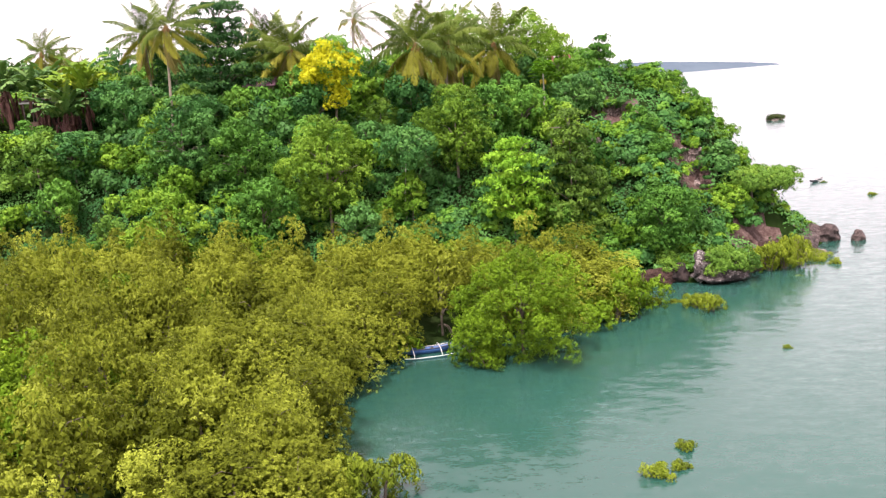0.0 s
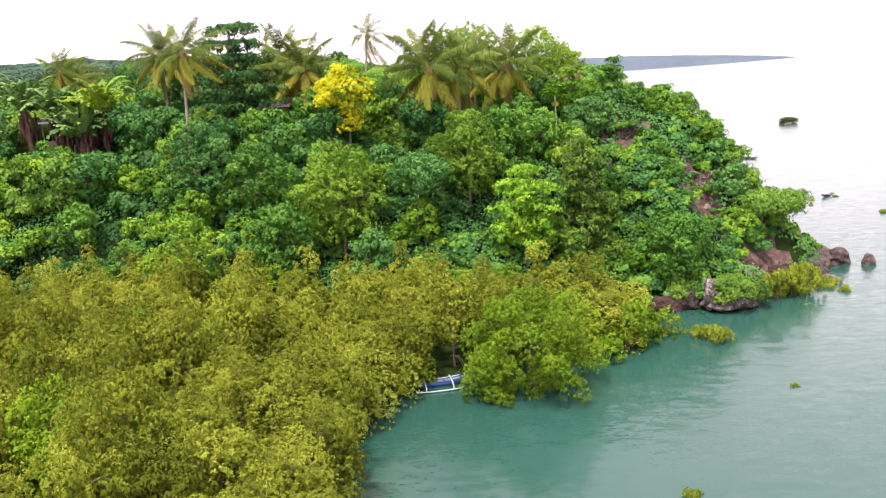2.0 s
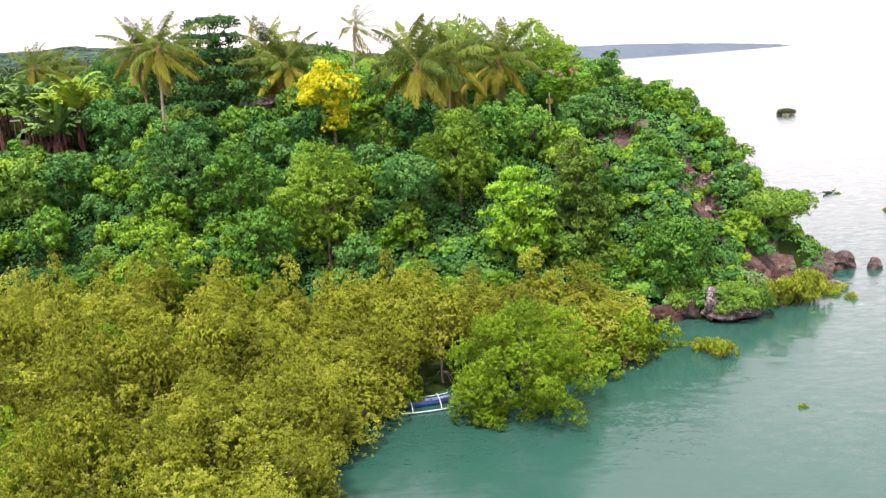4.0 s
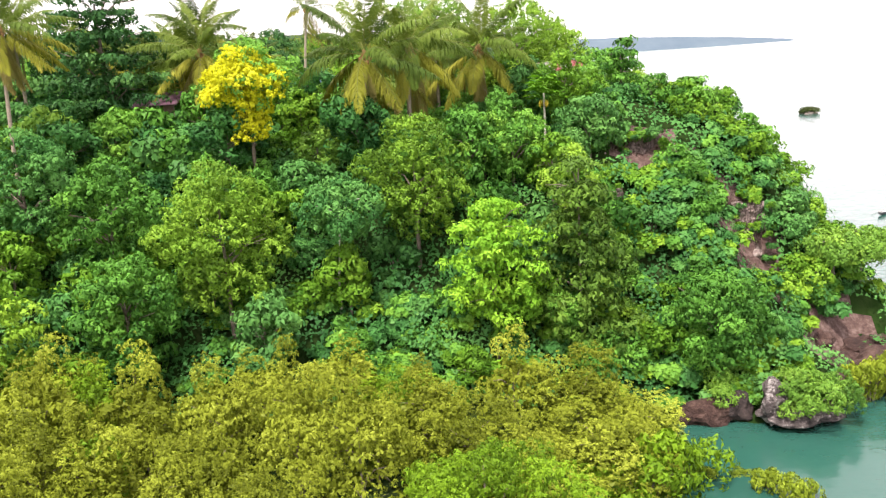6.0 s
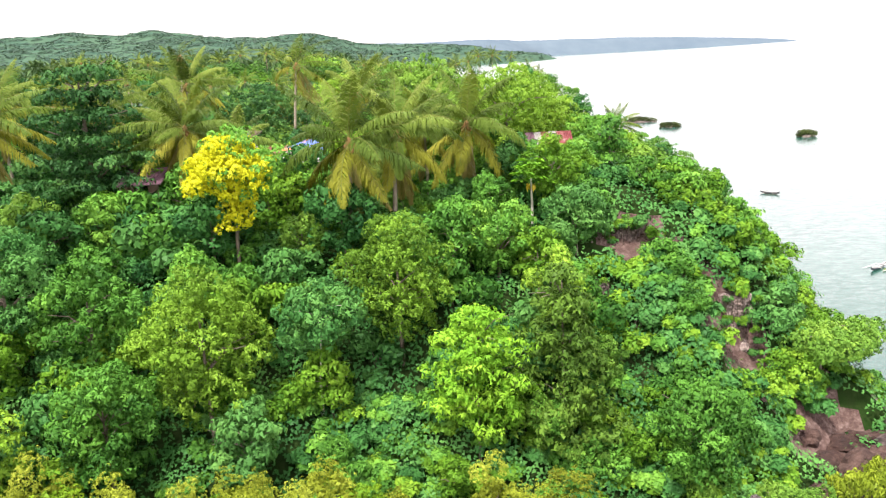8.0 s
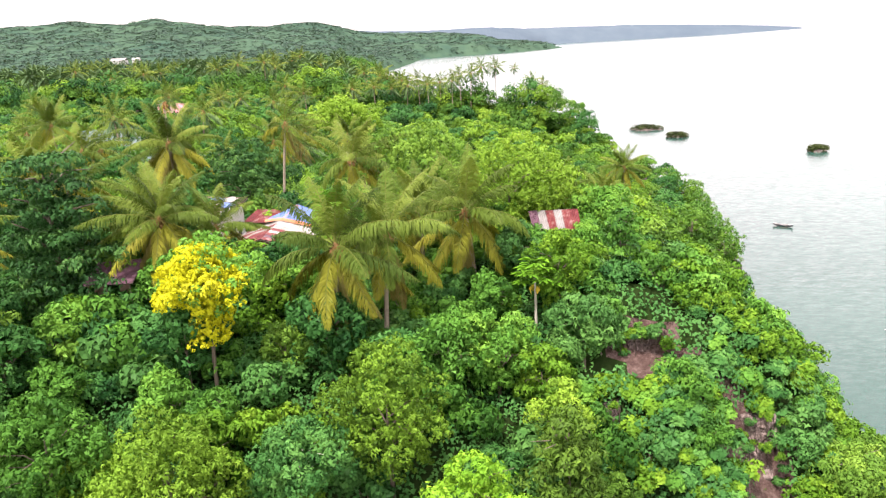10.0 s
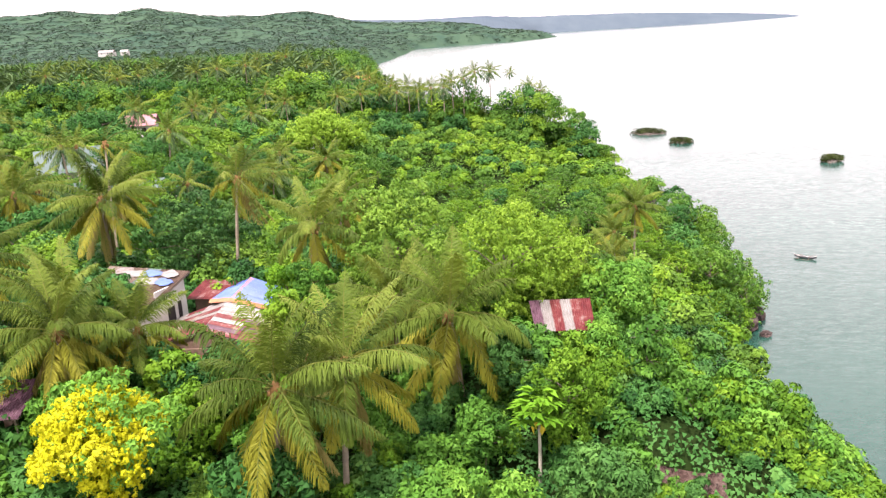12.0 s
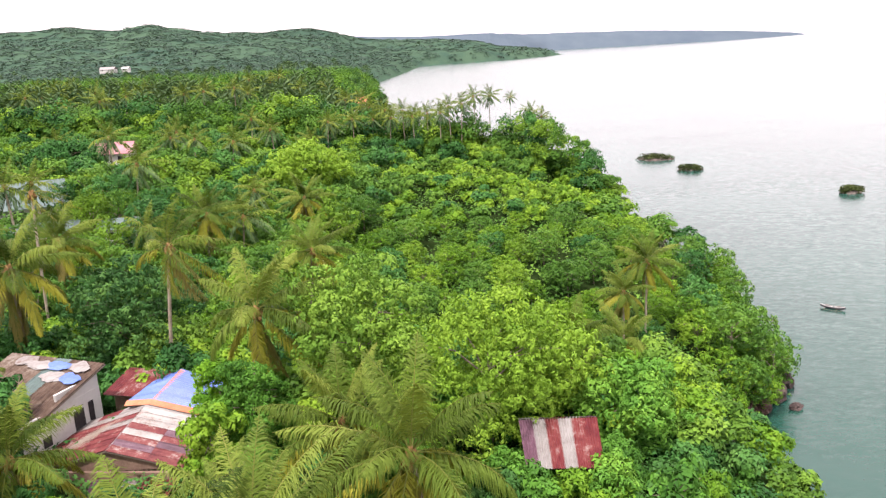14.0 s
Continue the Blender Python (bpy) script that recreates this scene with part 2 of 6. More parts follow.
M["wall_white"] = rough_material("stained_white_wall", [(0.3, (0.315, 0.300, 0.277)), (0.5, (0.510, 0.503, 0.480)), (0.8, (0.600, 0.593, 0.578))], 0.6, 5, 0.15, 0.85)
M["wall_brown"] = rough_material("weathered_board", [(0.3, (0.10, 0.06, 0.045)), (0.6, (0.24, 0.16, 0.12)), (0.85, (0.34, 0.26, 0.21))], 0.9, 8, 0.3, 0.85)
# near-black panels paint the unlit inside of doorways and windows
M["dark_gap"] = rough_material("dark_doorway", [(0.3, (0.012, 0.010, 0.012)), (0.8, (0.04, 0.035, 0.035))], 1, 5, 0.1, 0.9)
M["wood"] = rough_material("grey_timber", [(0.3, (0.09, 0.07, 0.055)), (0.6, (0.21, 0.17, 0.135)), (0.85, (0.35, 0.30, 0.25))], 1.2, 12, 0.4, 0.85)
M["boat_blue"] = rough_material("blue_boat_paint", [(0.3, (0.014, 0.045, 0.14)), (0.6, (0.024, 0.085, 0.25)), (0.85, (0.08, 0.18, 0.36))], 1.2, 9, 0.15, 0.45)
M["boat_white"] = rough_material("white_boat_paint", [(0.3, (0.45, 0.44, 0.42)), (0.6, (0.70, 0.69, 0.67)), (0.85, (0.80, 0.79, 0.78))], 1.2, 9, 0.15, 0.5)
M["boat_dark"] = rough_material("dark_boat_paint", [(0.3, (0.02, 0.02, 0.025)), (0.6, (0.06, 0.06, 0.07)), (0.85, (0.14, 0.13, 0.13))], 1.2, 9, 0.15, 0.5)
M["fruit"] = rough_material("yellow_old_leaf", [(0.3, (0.42, 0.32, 0.02)), (0.7, (0.70, 0.55, 0.04))], 2, 9, 0.2, 0.6)
M["coconut"] = rough_material("brown_husk", [(0.3, (0.12, 0.060, 0.02)), (0.7, (0.28, 0.155, 0.05))], 2, 9, 0.2, 0.7)


def water_material():
    m, nt, p, node, link = material("turquoise_sea_water")
    n0 = noise_node(nt, 0.018, 3)
    r = ramp(nt, [(0.3, (0.010, 0.054, 0.040)), (0.7, (0.022, 0.082, 0.063))])
    link(n0.outputs[0], r.inputs[0]); link(r.outputs[0], p.inputs["Base Color"])
    p.inputs["Roughness"].default_value = 0.2
    p.inputs["Coat Weight"].default_value, p.inputs["Coat IOR"].default_value, p.inputs["Coat Roughness"].default_value = 0.45, 1.33, 0.16
    p.inputs["IOR"].default_value = 1.33
    n1, n2, n3 = noise_node(nt, 5.5, 4, 0.65), noise_node(nt, 1.3, 3, 0.55), noise_node(nt, 0.035, 4)
    streak = node("ShaderNodeMapping"); streak.inputs["Scale"].default_value = (0.35, 1.5, 1); streak.inputs["Rotation"].default_value = (0, 0, radians(-12))
    mp = node("ShaderNodeMapping"); mp.inputs["Scale"].default_value = (0.55, 1.25, 1); mp.inputs["Rotation"].default_value = (0, 0, radians(14))
    tc = node("ShaderNodeTexCoord")
    link(tc.outputs["Object"], mp.inputs["Vector"]); link(mp.outputs[0], n1.inputs["Vector"]); link(mp.outputs[0], n2.inputs["Vector"])
    link(tc.outputs["Object"], streak.inputs["Vector"]); link(streak.outputs[0], n3.inputs["Vector"])
    # ripples tilt the surface by a few degrees, in streaks of calmer and rougher water
    k = node("ShaderNodeMath"); k.operation = "MULTIPLY_ADD"; k.inputs[1].default_value = 0.7; k.inputs[2].default_value = -0.14; k.use_clamp = True
    link(n3.outputs[0], k.inputs[0])
    add = node("ShaderNodeVectorMath"); add.operation = "ADD"
    link(n1.outputs["Color"], add.inputs[0]); link(n2.outputs["Color"], add.inputs[1])
    mid = node("ShaderNodeVectorMath"); mid.operation = "SUBTRACT"; mid.inputs[1].default_value = (1.0, 1.0, 1.0)
    link(add.outputs[0], mid.inputs[0])
    tilt = node("ShaderNodeVectorMath"); tilt.operation = "MULTIPLY"; tilt.inputs[1].default_value = (0.7, 1.0, 0.0)
    link(mid.outputs[0], tilt.inputs[0])
    by = node("ShaderNodeVectorMath"); by.operation = "SCALE"
    link(tilt.outputs[0], by.inputs[0]); link(k.outputs[0], by.inputs["Scale"])
    up = node("ShaderNodeVectorMath"); up.operation = "ADD"; up.inputs[1].default_value = (0.0, 0.0, 1.0)
    link(by.outputs[0], up.inputs[0])
    nn = node("ShaderNodeVectorMath"); nn.operation = "NORMALIZE"
    link(up.outputs[0], nn.inputs[0])
    link(nn.outputs[0], p.inputs["Normal"]); link(nn.outputs[0], p.inputs["Coat Normal"])
    return m


M["water"] = water_material()


# ---- mesh tools ----
def quad_mesh(name, verts, quads, mats, tint=None, index=None, smooth=False):
    me = bpy.data.meshes.new(name)
    v, q = np.asarray(verts, np.float32), np.asarray(quads, np.int32)
    me.vertices.add(len(v)); me.vertices.foreach_set("co", v.ravel())
    me.loops.add(q.size); me.loops.foreach_set("vertex_index", q.ravel())
    me.polygons.add(len(q)); me.polygons.foreach_set("loop_start", np.arange(0, q.size, q.shape[1], dtype=np.int32))
    for m in mats if isinstance(mats, (list, tuple)) else [mats]:
        me.materials.append(m)
    if index is not None:
        me.polygons.foreach_set("material_index", np.asarray(index, np.int32))
    me.polygons.foreach_set("use_smooth", np.full(len(q), smooth))
    if tint is not None:
        me.attributes.new("tint", "FLOAT", "FACE").data.foreach_set("value", np.asarray(tint, np.float32))
    me.update(calc_edges=True)
    return me


def unit(a):
    return a / (np.linalg.norm(a, axis=-1, keepdims=True) + 1e-9)


def leaf_quads(P, N, size, asp=0.6, along=None, droop=0.12):
    """One bent diamond for each place P, facing N; along: the way its tip points."""
    n = len(P)
    T = unit(np.cross(N, unit(R.normal(size=(n, 3))))) if along is None else unit(along - N * (along * N).sum(1, keepdims=True))
    B = np.cross(N, T)
    L = (np.broadcast_to(size, (n,)) * R.uniform(0.7, 1.3, n))[:, None]
    W = L * asp * 0.5
    base, tip = P - T * L * 0.5, P + T * L * 0.5 - N * L * droop
    mid = P + T * L * R.uniform(-0.12, 0.05, (n, 1)) + N * L * 0.08
    v = np.stack([base, mid + B * W, tip, mid - B * W], 1).reshape(-1, 3)
    return v, np.arange(4 * n).reshape(n, 4)


def leaf_tris(P, N, size, asp=0.8):
    """One pointed leaf, a single tilted triangle, for each place P, facing N."""
    n = len(P)
    T = unit(np.cross(N, unit(R.normal(size=(n, 3)))))
    T[:, 2] -= 0.25
    B = np.cross(N, T)
    L = (np.broadcast_to(size, (n,)) * R.uniform(0.7, 1.35, n))[:, None]
    v = np.stack([P - T * L * 0.45 + B * L * asp * 0.5, P - T * L * 0.4 - B * L * asp * 0.5, P + T * L * 0.6], 1).reshape(-1, 3)
    return v, np.arange(3 * n).reshape(n, 3)


def join(parts):
    """Joins (verts, quads) pairs."""
    vs, qs, o = [], [], 0
    for v, q in parts:
        vs.append(v); qs.append(np.asarray(q) + o); o += len(v)
    return np.concatenate(vs), np.concatenate(qs)


def tube(path, radii, sides=6):
    """A tapered tube along points."""
    path = np.asarray(path, float)
    d = unit(np.gradient(path, axis=0))
    ref = np.where(np.abs(d[:, 2:]) > 0.9, [[1.0, 0, 0]], [[0, 0, 1.0]])
    a = unit(np.cross(d, ref)); b = np.cross(d, a)
    ang = np.linspace(0, 2 * np.pi, sides, endpoint=False)
    ring = np.cos(ang)[None, :, None] * a[:, None] + np.sin(ang)[None, :, None] * b[:, None]
    v = (path[:, None] + ring * np.asarray(radii, float)[:, None, None]).reshape(-1, 3)
    i, j = np.meshgrid(np.arange(len(path) - 1), np.arange(sides), indexing="ij")
    k = (j + 1) % sides
    q = np.stack([i * sides + j, i * sides + k, (i + 1) * sides + k, (i + 1) * sides + j], -1).reshape(-1, 4)
    return v, q


def tuft_leaves(P, A, size, asp, per, wide=1.45, open_=1.75):
    """A small dome of per leaves about each place P with the axis A; returns triangles and the number of the tuft of each."""
    n = len(P)
    own = np.repeat(np.arange(n), per)
    k = len(own)
    ax = A[own]
    perp = unit(np.cross(ax, R.normal(size=(k, 3))))
    phi = open_ * np.sqrt(R.uniform(0.02, 1.0, (k, 1)))
    d = perp * np.sin(phi) + ax * np.cos(phi)
    big = R.uniform(0.7, 1.4, n)[own][:, None]
    C = P[own] + d * size * wide * big * R.uniform(0.72, 1.05, (k, 1)) - ax * size * wide * 0.5
    N = unit(d + R.normal(size=(k, 3)) * 0.22)
    T = perp * np.cos(phi) - ax * np.sin(phi)
    T[:, 2] -= 0.3
    T = unit(T + R.normal(size=(k, 3)) * 0.4)
    T = unit(T - N * (N * T).sum(1, keepdims=True))
    B = np.cross(N, T)
    L = size * big ** 0.5 * R.uniform(0.75, 1.3, (k, 1))
    W = L * asp * 0.5
    v = np.stack([C - T * L * 0.42 + B * W, C - T * L * 0.36 - B * W, C + T * L * 0.62], 1).reshape(-1, 3)
    return v, np.arange(3 * k).reshape(k, 3), own


def lobe_leaves(lobes, count, size, up=0.35, asp=0.6, inner=0.66, spread=0.36, plume=0.0):
    """Tufts of leaves over the lobes (centre, radii); those deep inside another lobe are left out."""
    C = np.array([c for c, _ in lobes], float)
    S = np.array([np.broadcast_to(r, 3) for _, r in lobes], float)
    per = 12 if plume else 14
    count, size = int(count * 2.45 / per), size * 0.80
    area = S[:, 0] * S[:, 2]
    pick = R.choice(len(lobes), int(count * 2.0), p=area / area.sum())
    d = unit(R.normal(size=(len(pick), 3)))
    d[:, 2] = np.where(d[:, 2] < -0.55, -d[:, 2], d[:, 2])
    f = 1.04 - (1.04 - inner) * R.uniform(0, 1, (len(pick), 1)) ** 1.5
    wob, ph = R.normal(size=(len(lobes), 3)) * 5.0, R.uniform(0, 6.28, len(lobes))
    f = f * (1 + 0.15 * np.sin((d * wob[pick]).sum(1) + ph[pick]) + R.normal(size=len(pick)) * 0.07)[:, None]
    P = C[pick] + d * S[pick] * f
    deep = np.zeros(len(P), bool)
    for c, s in zip(C, S):
        deep |= (((P - c) / s) ** 2).sum(1) < 0.45
    P, d, pick = P[~deep][:count], d[~deep][:count], pick[~deep][:count]
    A = unit(d / S[pick] * S[pick].mean(1, keepdims=True) + np.array([0, 0, up * 0.9 + plume]) + R.normal(size=P.shape) * spread)
    v, q, own = tuft_leaves(P, A, size, asp, per, 1.6 if plume else 1.5, 1.15 if plume else 1.3)
    mixed = 0.28
    tint = mixed * R.uniform(0, 1, len(P)) + (1 - mixed) * R.uniform(0, 1, len(lobes))[pick]
    return v, q, tint[own]


def part(name, me, parent, label=""):
    ob = new(name, me)
    ob.parent = parent
    return tagged(ob, label) if label else ob


def thing(name, label, category, group="", kind=""):
    return tagged(new(name), label, category, group, kind)


def put(ob, x, y, z=0.0, rz=0.0, s=1.0, sz=None):
    """The pose, with its scale, of a plant."""
    return pose(x, y, z, 0, 0, rz) @ Matrix.Diagonal((s, s, sz or s, 1))


def plant_all(kinds, spots):
    """spots: (kind number, pose). Each kind's first spot takes the thing itself, the others copies of it."""
    first = {}
    for k, m in spots:
        if k in first:
            copy_thing(kinds[k], m)
        else:
            first[k] = m
    for k, ob in enumerate(kinds):
        if k in first:
            ob.matrix_basis = first[k]


# ---- the land ----
COAST = [(-900, 57), (-60, 57.5), (-30, 60), (-10, 62), (2, 63.4), (12, 63.6), (16, 63.2), (20, 64.6), (23, 67), (27.5, 71), (30.5, 75), (31, 79), (29.5, 86),
         (28, 98), (28, 108), (26, 115), (22.5, 119), (22.5, 124), (26.5, 130), (32.5, 136), (34, 142), (33, 152), (36, 165), (36, 175), (34, 188), (31, 200),
         (28, 208), (26, 218), (27, 238), (22, 252), (6, 262), (-18, 276), (-36, 308), (-46, 345), (-60, 450), (-92, 700), (-118, 800), (-145, 990),
         (-150, 1250), (-172, 1690), (-60, 1790), (40, 1880), (127, 2110), (120, 2250), (60, 2600), (140, 3100), (420, 3200), (850, 3290), (1120, 3650), (1350, 4040),
         (1200, 4300), (-2500, 4300), (-2500, 57)]
coast = np.array(COAST, float)


def shore(x, y):
    """Metres from the coast line: inland is positive."""
    p = np.stack([np.ravel(x), np.ravel(y)], 1).astype(float)
    best, inside = np.full(len(p), 1e18), np.zeros(len(p), bool)
    for a, b in zip(coast, np.roll(coast, -1, 0)):
        e = b - a
        t = np.clip(((p - a) @ e) / (e @ e), 0, 1)
        best = np.minimum(best, ((p - a - t[:, None] * e) ** 2).sum(1))
        cross = ((a[1] > p[:, 1]) != (b[1] > p[:, 1]))
        inside ^= cross & (p[:, 0] < (b[0] - a[0]) * (p[:, 1] - a[1]) / (b[1] - a[1] + 1e-12) + a[0])
    return np.where(inside, 1, -1) * np.sqrt(best)


def step(a, lo, hi):
    t = np.clip((a - lo) / (hi - lo), 0, 1)
    return t * t * (3 - 2 * t)


def waves(x, y, scale, seed):
    """Smooth unevenness between about -1 and 1."""
    g = np.random.default_rng(seed)
    out = 0
    for k in range(5):
        a, ph = g.uniform(0, 2 * np.pi), g.uniform(0, 6.28)
        f = g.uniform(0.6, 1.7) * 2 * np.pi / scale
        out = out + np.sin((x * np.cos(a) + y * np.sin(a)) * f + ph)
    return out / 2.6


# bare scars in the bank: place, reach, depth
SCARS = [(22.6, 71.4, 2.0, 1.7), (25.0, 74.0, 2.0, 1.9), (12.6, 78.4, 2.0, 1.5), (18.6, 74.4, 2.6, 2.6), (15.2, 77.2, 1.5, 0.8)]
RIDGE_U = [-1.2, -0.64, -0.58, -0.52, -0.47, -0.42, -0.37, -0.33, -0.28, -0.23, -0.20, -0.17, -0.07, 0.0, 0.06, 0.11, 0.22, 0.32, 0.6]
RIDGE_Z = [116, 114, 101, 112, 92, 105, 87, 73, 75, 76, 70, 47, 36, 30, 16, 12, 8, 6, 4]
# the coast beyond: bearing and height of its crest
COAST_U = [-1.2, -0.3, -0.17, -0.128, -0.073, 0.003, 0.068, 0.133, 0.197, 0.26, 0.31, 0.4]
COAST_Z = [90, 80, 62, 58, 52, 54, 46, 46, 35, 22, 7, 3]
# the seaward edge of the mangrove swamp
EDGE = [(-5.0, 20), (-5.6, 27.0), (-6.6, 31), (-6.4, 34.5), (-7.4, 40), (-5.8, 43.5), (-5.6, 47.0), (-3.0, 50.0), (4.0, 52.0), (8.6, 55.0), (11.4, 59.5), (12.8, 62.5)]


def ground_z(x, y):
    x, y = np.asarray(x, float), np.asarray(y, float)
    d = shore(x, y).reshape(x.shape)
    top = 15.5 - 5.0 * step(y, 106, 128) + 4.5 * step(-x, 20, 60) * step(y, 106, 128)
    bluff = step(x, 6, 13) * (1 - step(y, 100, 125))
    east = bluff * step(y, 78, 86)
    reach = 14.0 - 2.0 * bluff - 3.4 * east
    z = (top + 0.4 * bluff) * np.tanh((np.maximum(d, 0) / reach) ** (1.1 + 0.5 * (bluff - east)))
    z = z + 1.1 * np.exp(-((x - 15.2) / 3.2) ** 2 - ((y - 83.0) / 4.0) ** 2) + 1.2 * np.exp(-((x - 11.6) / 2.6) ** 2 - ((y - 81.4) / 1.9) ** 2)
    for cx, cy, r, deep in SCARS:
        z = z - deep * np.exp(-((x - cx) ** 2 + (y - cy) ** 2) / (r * r))
    z = z + np.clip(d / 6, 0, 1) * (0.5 * waves(x, y, 14, 3) + 0.5 * waves(x, y, 37, 4))
    # the inland hills
    u = x / np.maximum(y, 1)
    behind = step(y, 2350, 2900)
    ridge = 0.9 * np.interp(u, RIDGE_U, RIDGE_Z) * step(y, 780, 1900) * (1 - behind) + np.interp(u, COAST_U, COAST_Z) * behind
    far = np.maximum(0, ridge * (1 + 0.05 * waves(x, y, 330, 5)) + 4 * waves(x, y, 190, 6) * step(y, 900, 1300) * (1 - behind))
    z = z + far * np.clip(d / (260 - 160 * behind), 0, 1) ** 0.8
    # mud under the mangroves, and the shelving sea bed
    swamp = (x < np.interp(y, [p[1] for p in EDGE], [p[0] for p in EDGE]) - 1.2) & (y > 16) & (y < 70) & (x < 14) & (x > -12 - 0.72 * y)
    sea = np.where((x < 14) & (y < 70), np.maximum(-1.2, d * 0.02 - 0.15), np.maximum(-3.0, d * 0.3))
    sea = np.where(swamp, 0.1, sea)
    return np.where(d > 0, z + 0.12, sea)


def one_z(x, y):
    return float(ground_z(np.array([x]), np.array([y]))[0])


def axis_steps(parts):
    return np.concatenate([np.arange(a, b, s) for a, b, s in parts])


gx = axis_steps([(-2600, -1400, 60), (-1400, -400, 25), (-400, -120, 10), (-120, -62, 3), (-62, 44, 1.2), (44, 120, 12), (120, 500, 25), (500, 1500, 40), (1500, 2601, 100)])
gy = axis_steps([(-600, -40, 40), (-40, 50, 5), (50, 142, 1.2), (142, 280, 3), (280, 420, 7), (420, 900, 20), (900, 2300, 28), (2300, 4700, 60)])
GX, GY = np.meshgrid(gx, gy)
GZ = ground_z(GX, GY)
ny, nx = GX.shape
ii, jj = np.meshgrid(np.arange(ny - 1), np.arange(nx - 1), indexing="ij")
gq = np.stack([ii * nx + jj, ii * nx + jj + 1, (ii + 1) * nx + jj + 1, (ii + 1) * nx + jj], -1).reshape(-1, 4)
qx, qy = GX[:-1, :-1].ravel() + 0.6, GY[:-1, :-1].ravel() + 0.6
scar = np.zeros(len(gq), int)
# far ground takes the haze-tinted hill and coast colours
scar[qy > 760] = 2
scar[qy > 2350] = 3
for cx, cy, r, deep in SCARS:
    scar[(qx - cx) ** 2 + (qy - cy) ** 2 < (r * 1.05) ** 2] = 1
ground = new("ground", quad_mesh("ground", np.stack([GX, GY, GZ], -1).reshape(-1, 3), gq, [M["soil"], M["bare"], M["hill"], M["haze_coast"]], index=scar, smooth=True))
tagged(ground, "dark soil of a wooded headland running to distant hills", "ground", kind="structure")
w = 30000.0
water = new("water", quad_mesh("water", [(-w, -w, 0), (w, -w, 0), (w, w, 0), (-w, w, 0)], [(0, 1, 2, 3)], M["water"]))
tagged(water, "calm turquoise sea water with fine ripples", "water", kind="structure")


# ---- plants: each kind is built once ----
def limbs(top, radius, base_r, count, lean=0.0, first=0.45, reach=0.7):
    """A trunk with limbs, as one mesh."""
    h = top
    pts = [(0, 0, -0.6), (lean * 0.1, 0, h * 0.3), (lean * 0.5, lean * 0.2, h * 0.65), (lean, lean * 0.3, h)]
    out = [tube(pts, [base_r * 1.2, base_r, base_r * 0.75, base_r * 0.35])]
    for k in range(count):
        a, f = R.uniform(0, 6.28), R.uniform(first, 0.9)
        s = np.array([lean * f * f, lean * 0.3 * f * f, h * f])
        e = s + np.array([np.cos(a), np.sin(a), R.uniform(0.35, 0.8)]) * radius * reach * R.uniform(0.7, 1.1)
        out.append(tube([s, (s + e) / 2 + (0, 0, 0.12 * radius), e], [base_r * 0.5, base_r * 0.33, base_r * 0.12], 5))
    return join(out)


def tree(name, label, category, leaf, bark, height, radius, lobe_count, leaf_count, size, flat=1.0, crown_from=0.35, trunk_r=0.14, lobe=0.42, up=0.35, lean=0.0, asp=0.6, group=""):
    """A broadleaved tree: a trunk with limbs, and a crown of many leaves on uneven lobes."""
    t = thing(name, label, category, group)
    lo, hi = height * crown_from, height
    cz, rz = (lo + hi) / 2, (hi - lo) / 2
    lobes = []
    for k in range(lobe_count):
        zf = 1 - 2 * (k + 0.5) / lobe_count
        a = k * 2.4 + R.uniform(-0.5, 0.5)
        rr = np.sqrt(1 - zf * zf) * R.uniform(0.4, 1.12)
        r = radius * lobe * R.uniform(0.55, 1.3)
        c = (np.cos(a) * rr * (radius - r * 0.7) + lean, np.sin(a) * rr * (radius - r * 0.7), cz + zf * (rz - r * 0.6 * flat) + R.uniform(-0.18, 0.14) * rz)
        lobes.append((c, (r, r, r * flat)))
    v, q, tint = lobe_leaves(lobes, leaf_count, size, up, asp)
    part("trunk", quad_mesh("trunk", *limbs(cz + rz * 0.3, radius, trunk_r, 7, lean, max(0.45, crown_from + 0.12)), bark, smooth=True), t)
    part("crown", quad_mesh("crown", v, q, leaf, tint), t)
    return t


